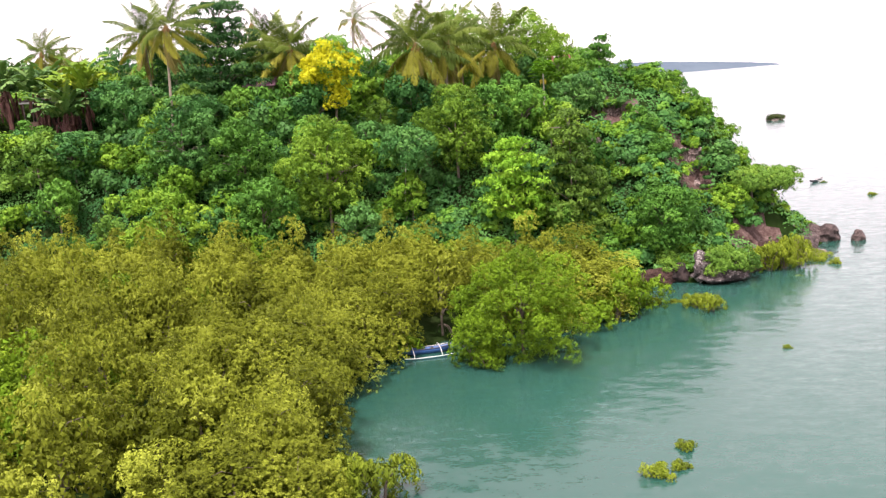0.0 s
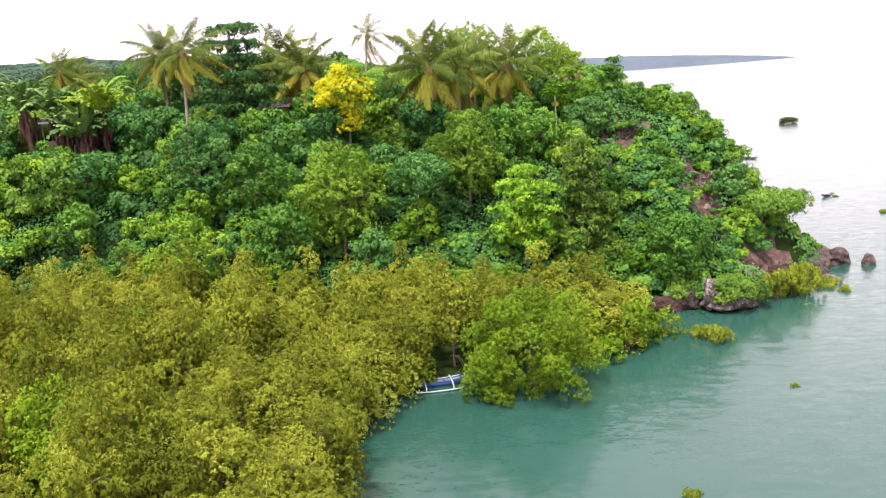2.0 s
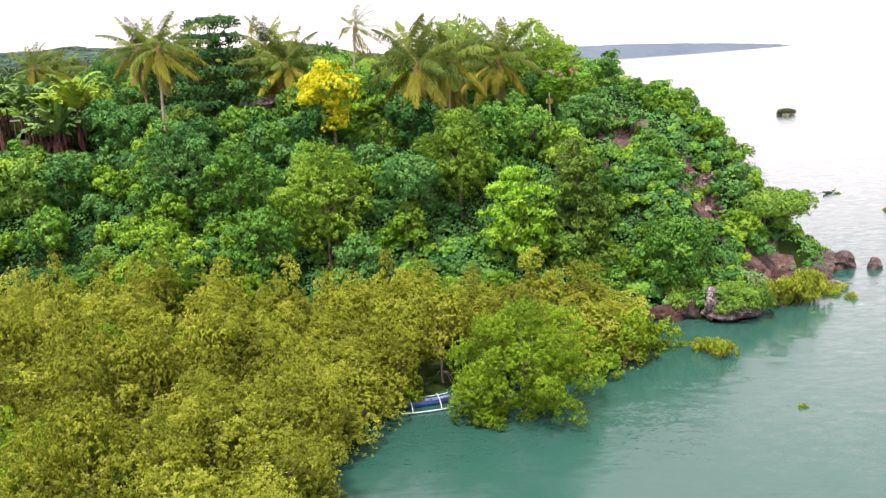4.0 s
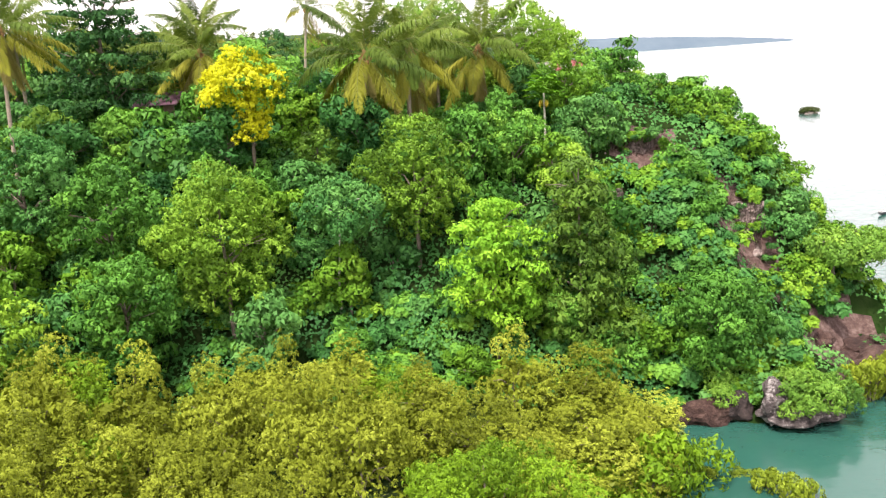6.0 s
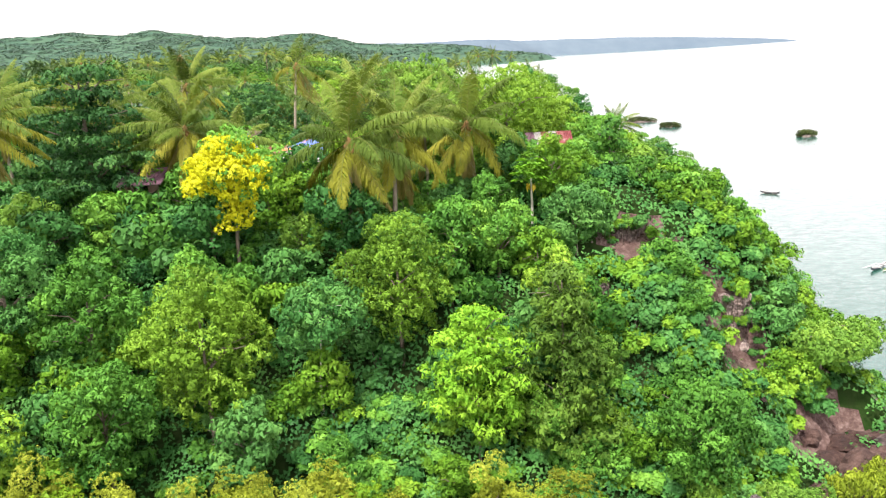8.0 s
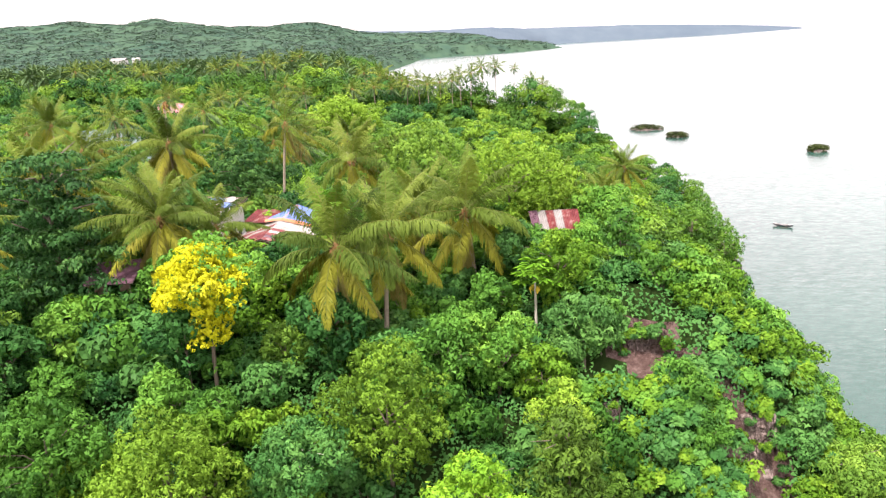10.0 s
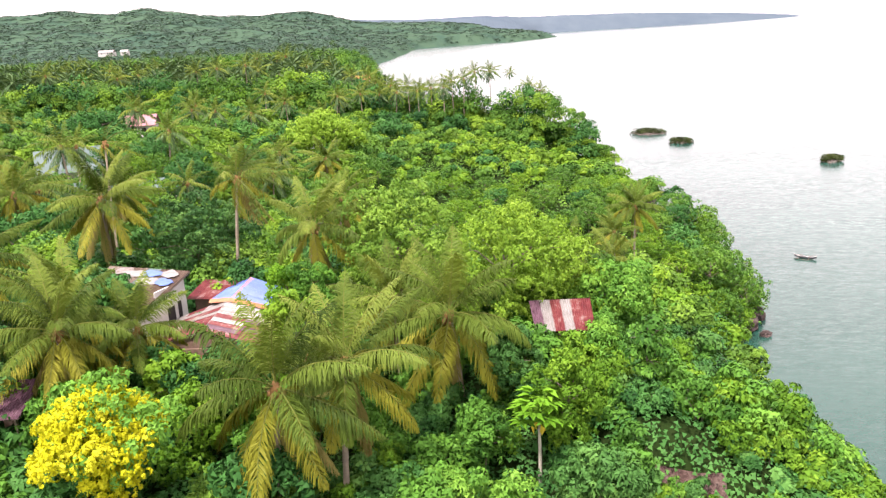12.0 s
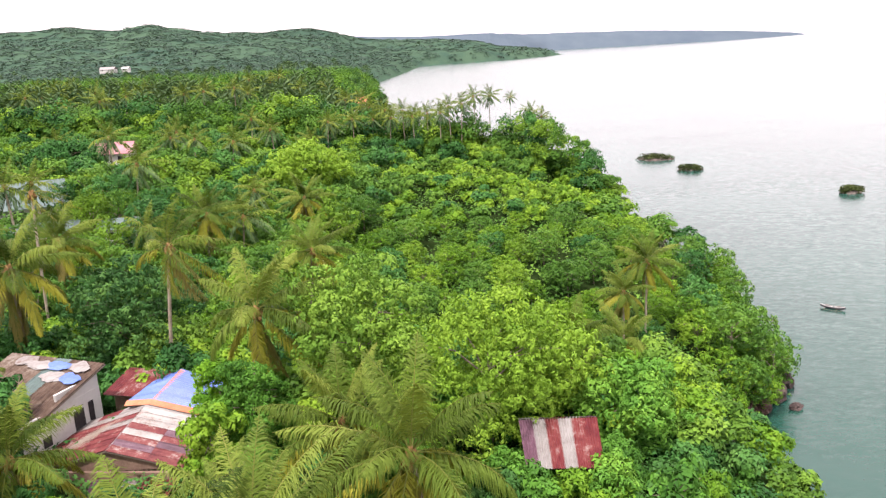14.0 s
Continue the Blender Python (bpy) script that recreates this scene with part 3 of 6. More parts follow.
def tiered(name, label, leaf, bark, height, radius, tiers, leaf_count, size, crown_from=0.3, droop=0.25, taper=0.75, trunk_r=0.12, bunches=7, heart=0.0, loose=0.85):
    """A tree whose leaves lie in flat, layered sprays."""
    t = thing(name, label, "tree")
    lobes = []
    for k in range(tiers * bunches // 2):
        f = (k + R.uniform(0, 1)) / (tiers * bunches // 2)
        f = round(f * (tiers - 1) + R.uniform(-0.3, 0.3)) / (tiers - 1) * loose + f * (1 - loose)
        z = height * (crown_from + (0.96 - crown_from) * f)
        reach = radius * (1 - taper * f ** 1.4) * (0.8 if f < 0.12 else 1.0) * R.uniform(0.5, 1.15)
        a = k * 2.399 + R.uniform(-0.4, 0.4)
        for along in (0.3, 0.62, 0.95):
            rr, sz = reach * along, radius * R.uniform(0.15, 0.24) * (1.25 - 0.45 * along)
            lobes.append(((np.cos(a) * rr + R.uniform(-0.2, 0.2), np.sin(a) * rr + R.uniform(-0.2, 0.2), z + 0.22 * rr - droop * rr * along + R.uniform(-0.12, 0.12)), (sz * 1.35, sz * 1.35, sz * 0.38)))
    for k in range(14 if heart else 0):
        f = (k + 0.5) / 14
        r = radius * heart * (1 - 0.6 * f)
        lobes.append(((np.cos(k * 2.4) * r * 0.8, np.sin(k * 2.4) * r * 0.8, height * (crown_from + (0.9 - crown_from) * f)), (r, r, r * 0.7)))
    v, q, tint = lobe_leaves(lobes, leaf_count, size, 0.9, 0.6, 0.3, 0.3)
    part("trunk", quad_mesh("trunk", *limbs(height * 0.93, radius, trunk_r, 9, 0, crown_from, 0.6), bark, smooth=True), t)
    part("crown", quad_mesh("crown", v, q, leaf, tint), t)
    return t


def shrub(name, label, leaf, radius, height, leaf_count, size, lobe_count=8, up=0.6, asp=0.7, group="", category="shrub"):
    t = thing(name, label, category, group)
    lobes = []
    for k in range(lobe_count):
        a, rr = R.uniform(0, 6.28), radius * np.sqrt(R.uniform(0, 0.75))
        r = radius * R.uniform(0.33, 0.55)
        z = height * (0.3 + 0.5 * R.uniform()) * (1 - 0.35 * (rr / radius) ** 2)
        lobes.append(((np.cos(a) * rr, np.sin(a) * rr, z), (r, r, r * 0.85)))
    v, q, tint = lobe_leaves(lobes, leaf_count, size, up, asp)
    stems = []
    for k in range(5):
        a = k * 1.257 + R.uniform(-0.3, 0.3)
        e = np.array([np.cos(a) * radius * 0.5, np.sin(a) * radius * 0.5, height * 0.65])
        stems.append(tube([(0, 0, -0.5), e * (0.45, 0.45, 0.6), e], [0.06, 0.045, 0.02], 5))
    part("stem", quad_mesh("stem", *join(stems), M["bark"], smooth=True), t)
    part("foliage", quad_mesh("foliage", v, q, leaf, tint), t)
    return t


def mangrove(name, label, leaf, height, radius, leaf_count, size, group, skirt=False):
    """A mangrove: arched prop roots and separate upright plumes of small leaves; skirt: leaves down to the water."""
    t = thing(name, label, "mangrove", group)
    lobes = []
    n = 12
    for k in range(n):
        a = k * 2.4 + R.uniform(-0.5, 0.5)
        rr = radius * np.sqrt((k + 0.2) / n) * R.uniform(0.72, 1.0)
        r = radius * R.uniform(0.22, 0.38)
        top = height * (1 - 0.34 * (rr / radius) ** 2) * R.uniform(0.70, 1.08)
        tall = R.uniform(1.15, 1.9)
        lobes.append(((np.cos(a) * rr, np.sin(a) * rr, top - r * tall), (r, r, r * tall)))
        if rr > radius * 0.5:
            for f in (0.72, 0.48, 0.24) if skirt else (0.6,):
                lobes.append(((np.cos(a + f) * rr * 1.05, np.sin(a + f) * rr * 1.05, top * f * R.uniform(0.85, 1.15)), (r * 1.05, r * 1.05, r * 1.3)))
    v, q, tint = lobe_leaves(lobes, leaf_count, size, 0.35, 0.62, 0.72, 0.18, 0.35)
    # leaves fill the inside of the crown; its shade is put into their halved tint
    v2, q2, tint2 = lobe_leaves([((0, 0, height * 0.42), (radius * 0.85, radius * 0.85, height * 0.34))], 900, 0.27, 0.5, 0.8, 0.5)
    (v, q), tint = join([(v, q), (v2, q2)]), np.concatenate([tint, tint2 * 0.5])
    roots = [limbs(height * 0.7, radius, 0.09, 7, 0, 0.3, 0.6)]
    for k in range(9 if skirt else 5):
        a = k * 0.7 + R.uniform(-0.2, 0.2)
        o = np.array([np.cos(a), np.sin(a), 0])
        roots.append(tube([(0, 0, 1.1), o * 0.5 + (0, 0, 0.95), o * 0.9 + (0, 0, 0.3), o * 1.05 + (0, 0, -0.9)], [0.04, 0.035, 0.03, 0.025], 4))
    part("trunk", quad_mesh("trunk", *join(roots), M["bark"], smooth=True), t)
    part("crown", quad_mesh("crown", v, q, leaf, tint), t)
    return t


def frond(az, el, length, sag, pairs, leaflet, wide=0.026, wind=(0.0, 0.0), hang_by=1.0):
    """One coconut frond: the points of its rib, and its hanging leaflets."""
    n = 9
    s = np.linspace(0, 1, n)
    ang = el - sag * s ** 1.4
    hor = np.concatenate([[0], np.cumsum(np.cos((ang[1:] + ang[:-1]) / 2))]) * length / (n - 1)
    ver = np.concatenate([[0], np.cumsum(np.sin((ang[1:] + ang[:-1]) / 2))]) * length / (n - 1)
    d = np.array([np.cos(az), np.sin(az)])
    rib = np.stack([d[0] * hor + wind[0] * s ** 2, d[1] * hor + wind[1] * s ** 2, ver], 1)
    side = np.array([-d[1], d[0], 0.0])
    t = np.linspace(0.16, 0.99, pairs)
    P = np.stack([np.interp(t, s, rib[:, k]) for k in range(3)], 1)
    fwd = unit(np.stack([np.interp(t, s, np.gradient(rib[:, k])) for k in range(3)], 1))
    L = leaflet * R.uniform(0.75, 1.15, pairs) * np.sin(np.clip(t * 0.9 + 0.12, 0, 1) * np.pi) ** 0.6
    vs, qs = [], []
    for sg in (1, -1):
        hang = R.uniform(0.25, 0.95, (pairs, 1)) * hang_by
        way = unit(side * sg * 0.75 + fwd * 0.6 + np.array([0, 0, -1.0]) * hang + R.normal(size=(pairs, 3)) * 0.16)
        wv = unit(np.cross(way, np.cross(fwd, way))) * wide * length / 4.5
        a = P + R.normal(size=P.shape) * 0.02
        b = a + way * L[:, None] * 0.5
        tip = unit(way + np.array([0, 0, -1.0]) * (0.5 + 1.1 * hang_by * R.uniform(0.5, 1.3, (pairs, 1))))
        c = b + tip * L[:, None] * 0.55
        v = np.stack([a - wv * 0.45, a + wv * 0.45, b + wv, b - wv, c + wv * 0.12, c - wv * 0.12], 1).reshape(-1, 3)
        i = np.arange(pairs)[:, None] * 6 + len(vs) * 6 * pairs
        vs.append(v); qs.append(np.concatenate([i + [0, 1, 2, 3], i + [3, 2, 4, 5]]))
    return rib, np.concatenate(vs), np.concatenate(qs)


def rock_mesh(name, size, mat, seed, rough=0.28, detail=3):
    """A boulder: a rounded block with broken, pitted sides."""
    bm = bmesh.new()
    bmesh.ops.create_icosphere(bm, subdivisions=detail, radius=1.0)
    o = Vector((seed * 7.3, seed * 3.1, seed * 1.7))
    for v in bm.verts:
        n = v.co.normalized()
        f = 1 + rough * noise.noise(n * 1.3 + o) * 1.6 + rough * 0.55 * noise.noise(n * 3.4 + o) + rough * 0.3 * abs(noise.noise(n * 7 + o))
        cell = noise.cell(n * 2.2 + o)
        v.co = Vector((n.x * size[0], n.y * size[1], n.z * size[2])) * (f + 0.07 * cell)
    me = bpy.data.meshes.new(name)
    bm.to_mesh(me)
    bm.free()
    me.materials.append(mat)
    return me


NUT = quad_mesh("coconut", *tube([(0, 0, 0.17), (0, 0, 0.1), (0, 0, -0.06), (0, 0, -0.16)], [0.02, 0.11, 0.12, 0.03], 6), M["coconut"], smooth=True)


def palm(name, label, height, crown_r, count=26, pairs=30, bend=(0.5, 0.2), wind=(0.25, 0.1), dry=4, trunk_r=0.15, group="coconut palms", fall=2.5, wide=0.024, mats=("palm", "palm_old")):
    """A coconut palm: ringed, leaning trunk, a heart of nuts, and single fronds."""
    t = thing(name, label, "palm tree", group)
    s = np.linspace(0, 1, 12)
    pts = np.stack([bend[0] * s ** 1.6, bend[1] * s ** 1.6, -0.8 + (height + 0.8) * s], 1)
    rad = trunk_r * (1.45 - 0.65 * s ** 0.4) * (1 + 0.05 * np.sin(s * 200))
    part("trunk", quad_mesh("trunk", *tube(pts, rad, 8), M["palm_bark"], smooth=True), t)
    heart = pts[-1]
    for k in range(count):
        f = k / (count - 1)
        az = k * 2.399 + R.uniform(-0.2, 0.2)
        el = 1.5 - fall * f ** 0.9 + R.uniform(-0.12, 0.12)
        length = crown_r * R.uniform(0.88, 1.1) * (0.85 if f < 0.15 else 1)
        old = f > 1 - dry / count
        rib, v, q = frond(az, el - (0.35 if old else 0), length, R.uniform(0.6, 1.15) * (0.55 + 0.75 * np.sin(np.pi * min(1, f + 0.1))), pairs, crown_r * 0.205, wide, wind, 0.45 + 0.9 * f)
        v1, q1 = tube(rib, np.linspace(0.036, 0.010, len(rib)), 4)
        vv, qq = join([(v1, q1), (v, q)])
        tint = np.full(len(qq), R.uniform(0.1, 0.9))
        ob = part("frond", quad_mesh("frond", vv, qq, [M["palm_dry" if old else mats[1] if f > 0.6 else mats[0]], M["rib"]], tint, np.r_[np.ones(len(q1), int), np.zeros(len(q), int)]), t, "dry drooping frond" if old else "")
        ob.matrix_basis = Matrix.Translation(heart)
    husk = rock_mesh("fibre", (0.24, 0.24, 0.42), M["coconut"], height, 0.3, 2)
    part("fibre", husk, t, "brown fibrous heart of the crown").matrix_basis = Matrix.Translation(heart - np.array([0, 0, 0.15]))
    for k in range(6):
        a = k * 1.05
        nut = part("coconut", NUT, t, "orange-brown coconut")
        nut.matrix_basis = Matrix.Translation(heart + np.array([np.cos(a) * 0.28, np.sin(a) * 0.28, -0.25 - 0.12 * (k % 3)]))
    return t


def papaya(height):
    t = thing("papaya_tree", "slender papaya with lobed leaves and yellow hanging old leaves", "papaya")
    part("trunk", quad_mesh("trunk", *tube([(0, 0, -0.6), (0.03, 0, height * 0.5), (0, 0.04, height)], [0.11, 0.09, 0.06], 7), M["pale_bark"], smooth=True), t)
    for k in range(15):
        a, el = k * 2.4, 1.1 - 1.5 * k / 15
        d = np.array([np.cos(a) * np.cos(el), np.sin(a) * np.cos(el), np.sin(el)])
        e = d * R.uniform(0.8, 1.1)
        stalk = tube([(0, 0, 0), e * 0.55 + (0, 0, 0.08), e], [0.022, 0.018, 0.012], 4)
        fan = []
        for j in range(7):
            b = (j - 3) * 0.62
            side = np.array([-d[1], d[0], 0])
            way = unit(np.array([d * np.cos(b) + side * np.sin(b) + (0, 0, -0.15)]))
            fan.append(leaf_quads(e[None] + way * 0.4, unit(np.array([[0.1, 0.1, 1.0]])), 0.85, 0.42, way))
        ob = part("leaf", quad_mesh("leaf", *join([stalk] + fan), M["lime"], np.full(len(stalk[1]) + 7, 0.4)), t)
        ob.matrix_basis = Matrix.Translation((0, 0.04, height))
    for k in range(4):
        a = k * 1.6 + 0.4
        e = np.array([np.cos(a) * 0.3, np.sin(a) * 0.3, height - 0.9])
        part("old_leaf", quad_mesh("old_leaf", *leaf_quads(e[None] + (0, 0, 0.1), np.array([[np.cos(a), np.sin(a), 0.2]]), 0.55, 0.5, np.array([[0, 0, -1.0]])), M["fruit"]), t, "yellowed hanging leaf")
    return t


def banana(name, stems, height, leaf="banana", label="banana clump with red-brown stems and blue-green torn leaves"):
    """A clump of banana plants: reddish stems and long arching torn leaves."""
    t = thing(name, label, "banana plant", "banana clumps")
    for k in range(stems):
        o = np.array([R.uniform(-1.3, 1.3), R.uniform(-1.0, 1.0), 0])
        h = height * R.uniform(0.7, 1.12)
        lean = R.uniform(-0.4, 0.4, 2)
        top = o + (lean[0], lean[1], h)
        st = part("stem", quad_mesh("stem", *tube([o - (0, 0, 0.5), o + (lean[0] * 0.4, lean[1] * 0.4, h * 0.5), top], [0.17, 0.14, 0.08], 7), M["banana_stem"], smooth=True), t)
        for j in range(9):
            a, el, L = j * 2.4 + k, R.uniform(0.8, 1.5), R.uniform(3.0, 4.6)
            n = 12
            s = np.linspace(0, 1, n)
            ang = el - R.uniform(0.9, 2.1) * s ** 1.8
            hor = np.concatenate([[0], np.cumsum(np.cos(ang[1:]))]) * L / (n - 1)
            ver = np.concatenate([[0], np.cumsum(np.sin(ang[1:]))]) * L / (n - 1)
            mid = top + np.stack([np.cos(a) * hor, np.sin(a) * hor, ver], 1)
            sd, fw = np.array([-np.sin(a), np.cos(a), 0.0]), np.array([np.cos(a), np.sin(a), 0.0])
            wd = 0.42 * np.sin(np.clip(s * 0.93 + 0.07, 0, 1) * np.pi) ** 0.6
            v, q = [], []
            for i in range(1, n - 1):
                for sg in (-1, 1):
                    # each side is torn into strips that hang by themselves
                    o_ = mid[i] + sd * sg * wd[i] * R.uniform(0.7, 1.1) + fw * R.uniform(0.0, 0.15) - (0, 0, wd[i] * R.uniform(0.1, 0.9))
                    e_ = o_ + (mid[i + 1] - mid[i]) * R.uniform(0.6, 0.95)
                    q.append([len(v), len(v) + 1, len(v) + 2, len(v) + 3])
                    v += [mid[i], o_, e_, mid[i + 1]]
            part("leaf", quad_mesh("leaf", v, q, M[leaf], np.full(len(q), R.uniform())), st)
        for j in range(4):
            a, z0 = j * 1.7 + k, h * R.uniform(0.55, 0.95)
            e = o + (lean[0] * z0 / h, lean[1] * z0 / h, z0)
            d = np.array([np.cos(a), np.sin(a), 0])
            path = [e, e + d * 0.35 + (0, 0, -0.1), e + d * 0.5 + (0, 0, -0.8), e + d * 0.45 + (0, 0, -1.6)]
            part("old_leaf", quad_mesh("old_leaf", *tube(path, [0.03, 0.12, 0.16, 0.04], 4), M["banana_stem"]), st, "reddish dead leaf hanging down")
    return t


# mangrove swamp


def mangrove_edge(y):
    e = np.array(EDGE)
    return np.interp(y, e[:, 1], e[:, 0])


mang = [
    mangrove("mangrove_tree", "olive-green bushy mangrove of a dense swamp", M["mangrove"], 8.0, 2.5, 4200, 0.128, "mangroves of the swamp"),
    mangrove("mangrove_tree", "olive-green bushy mangrove of a dense swamp", M["mangrove"], 7.4, 2.3, 3900, 0.128, "mangroves of the swamp"),
    mangrove("mangrove_tree", "yellowish olive mangrove with upright leafy plumes", M["mangrove"], 8.6, 2.1, 3800, 0.128, "mangroves of the swamp"),
    mangrove("mangrove_tree", "fresher green mangrove among olive ones", M["mangrove_green"], 7.0, 2.1, 3600, 0.128, "mangroves of the swamp"),
    mangrove("mangrove_tree", "olive mangrove leaning out over the open water", M["mangrove"], 7.4, 2.6, 9500, 0.125, "mangroves of the swamp", True),
]
spots = []
g = np.random.default_rng(21)
for iy in range(15):
    y = 15 + iy * 3.15
    for ix in range(24):
        x = mangrove_edge(y) - 1.6 - ix * 3.25 - (iy % 2) * 1.6 + g.uniform(-1.0, 1.0)
        yy = y + g.uniform(-1.0, 1.0)
        if x < -10 - 0.72 * yy - 3 or yy > 60.5 or (ix == 0 and yy < 26):
            continue
        tall = 0.80 + 0.22 * min(1, ix / 3) + g.uniform(-0.30, 0.15) - 0.10 * step(yy, 53, 60)
        k = 4 if ix == 0 or (ix == 1 and yy > 46) else g.choice(4, p=[0.36, 0.32, 0.22, 0.10])
        spots.append((int(k), put(None, x, yy, -0.25, g.uniform(0, 360), g.uniform(0.72, 1.05), tall)))
plant_all(mang, spots)

# the large green mangrove by the boat, with lobes hanging to the water
big = tree("mangrove_tree", "large round bright green mangrove leaning over the water", "mangrove", M["mangrove_green"], M["root"], 6.6, 4.6, 64, 27000, 0.135, 1.0, 0.0, 0.12, 0.2, 0.5)
big.matrix_basis = pose(1.9, 47.4, -0.3, 0, 0, 30)

# trees of the slope that stand out singly: name, words, leaf, bark, place, top, crown radius, leaves
def on_slope(ob, x, y, rz=0.0, s=1.0, sink=0.0):
    ob.matrix_basis = put(None, x, y, one_z(x, y) - sink, rz, s)
    return ob


def height_to(x, y, top):
    return top - one_z(x, y)


for words, leaf, bark, x, y, top, rad, lobes_n, leaves_n, size, flat, low, lean in [
    ("slim tree with a pale bare trunk and dark crown", "dark", "pale_bark", -7.2, 67.4, 13.6, 2.7, 18, 2400, 0.36, 0.8, 0.58, 0.5),
    ("round-crowned tree with fine mid-green leaves", "feather", "bark", -2.6, 70.2, 16.6, 3.4, 28, 5200, 0.30, 1.0, 0.2, 0.0),
    ("tall airy tree with yellowish green leaves", "feather", "bark", -13.4, 66.0, 14.6, 4.0, 26, 5200, 0.33, 0.8, 0.25, 0.0),
    ("slender tree with yellow-green top leaves", "feather", "bark", 6.6, 70.6, 14.9, 1.7, 12, 1500, 0.33, 1.0, 0.35, 0.2),
    ("broad bright green tree at the swamp's edge", "broad", "bark", -18.5, 63.4, 10.2, 3.2, 20, 3200, 0.40, 0.75, 0.2, 0.0),
    ("broad bright green tree at the swamp's edge", "vine", "bark", -25.6, 60.6, 10.2, 3.4, 20, 3200, 0.40, 0.75, 0.2, 0.0),
    ("dark leafy tree at the foot of a palm", "dark", "bark", -26.4, 68.4, 17.2, 3.4, 22, 3200, 0.36, 0.85, 0.2, 0.0),
    ("spreading tree with a dense green crown", "broad", "bark", -21.0, 68.0, 14.8, 3.6, 20, 3000, 0.42, 0.75, 0.25, 0.0),
    ("dense leafy tree with glossy leaves above the shore", "broad", "bark", 14.6, 66.4, 7.0, 3.4, 24, 3600, 0.38, 0.85, 0.05, 0.0),
    ("dark green tree with large drooping leaves", "teal", "bark", -11.0, 64.2, 7.6, 2.4, 12, 1100, 0.55, 0.8, 0.2, 0.0),
    ("dense tree with reddish-green leaves above the boulders", "ochre", "bark", 24.4, 75.8, 7.2, 2.7, 22, 3000, 0.34, 0.8, 0.5, 0.0),
    ("dense rounded tree above the boulders of the point", "ochre", "bark", 26.9, 77.6, 6.9, 2.6, 20, 2800, 0.34, 0.8, 0.45, 0.0),
    ("leafy grey-green tree before the lookout shed", "teal", "bark", 4.7, 86.2, 19.3, 2.2, 20, 2600, 0.32, 0.9, 0.05, 0.0),
    ("bright leafy tree before the lookout shed", "vine", "bark", 7.4, 81.8, 20.0, 1.9, 18, 2200, 0.32, 1.0, 0.1, 0.0),
    ("light grey-green tree on the plateau's edge", "teal", "bark", 8.6, 77.2, 16.7, 2.6, 14, 2000, 0.40, 0.7, 0.2, 0.0),
    ("light green tree on the plateau's edge", "broad", "bark", 3.4, 76.0, 16.4, 2.6, 16, 2200, 0.38, 0.8, 0.2, 0.0),
    ("feathery yellow-green tree with an open broad crown", "feather", "bark", 4.2, 95.4, 24.4, 4.9, 34, 8000, 0.30, 0.85, 0.12, 0.0),
    ("dense olive-brown broad-crowned tree", "ochre", "bark", -3.4, 99.4, 25.6, 4.8, 34, 6500, 0.36, 0.8, 0.2, 0.0),
    ("dark dense tree behind the banana clumps", "dark", "bark", -46.4, 99.0, 23.6, 4.0, 24, 3600, 0.38, 0.85, 0.2, 0.0),
    ("dark dense tree behind the banana clumps", "acacia", "bark", -57.0, 100.0, 22.4, 4.2, 24, 3600, 0.38, 0.85, 0.2, 0.0),
    ("dark dense tree behind the layered tree", "dark", "bark", -34.2, 89.0, 22.6, 3.6, 22, 3600, 0.36, 0.85, 0.2, 0.0),
    ("dark broad mango tree behind the house", "acacia", "bark", -21.8, 108.4, 23.2, 4.8, 30, 5200, 0.40, 0.85, 0.15, 0.0),
    ("bright green young tree beside the house", "lime", "bark", -10.9, 96.4, 20.9, 2.0, 14, 2000, 0.34, 0.9, 0.15, 0.0),
    ("fresh green feathery tree beside the house", "broad", "bark", -8.6, 95.0, 21.4, 2.4, 18, 3400, 0.28, 0.95, 0.1, 0.0),
    ("tall tree with dense yellowish crown behind the palms", "feather", "bark", 7.0, 99.0, 22.6, 4.2, 26, 4200, 0.38, 0.85, 0.15, 0.0),
    ("dense green tree behind the palms", "broad", "bark", 11.6, 97.0, 19.6, 3.6, 22, 3200, 0.40, 0.85, 0.1, 0.0),
    ("large pale-green tree with spreading crown", "feather", "bark", -28.6, 190.0, 22.0, 8.0, 36, 5200, 0.75, 0.7, 0.2, 0.0),
    ("large round tree with dark dense crown", "dark", "bark", -78.0, 200.0, 23.0, 7.5, 30, 3600, 0.8, 0.8, 0.15, 0.0),
]:
    h = height_to(x, y, top)
    t = tree("tree", words, "tree", M[leaf], M[bark], h, rad, int(lobes_n * 1.7), int(leaves_n * 1.5), size * 0.70, flat, low, 0.07 if bark == "pale_bark" else 0.13, 0.29, 0.4, lean)
    on_slope(t, x, y)

on_slope(tiered("tree", "lime-green tree with layered horizontal sprays", M["lime"], M["bark"], height_to(2.1, 66.2, 12.3), 3.5, 5, 7500, 0.27, 0.3, 0.30, 0.55, 0.09, 15, 0.2, 0.5), 2.1, 66.2)
on_slope(tiered("tree", "dark olive tree with layered drooping sprays", M["cone"], M["bark"], height_to(7.0, 67.4, 14.4), 3.6, 7, 7500, 0.30, 0.08, 0.6, 0.85, 0.1, 18), 7.0, 67.4)
on_slope(tiered("tree", "dark green tree with layered horizontal branches", M["acacia"], M["bark"], height_to(-26.5, 81.2, 26.2), 5.6, 7, 17000, 0.34, 0.12, 0.08, 0.7, 0.2, 20, 0.3), -26.5, 81.2)
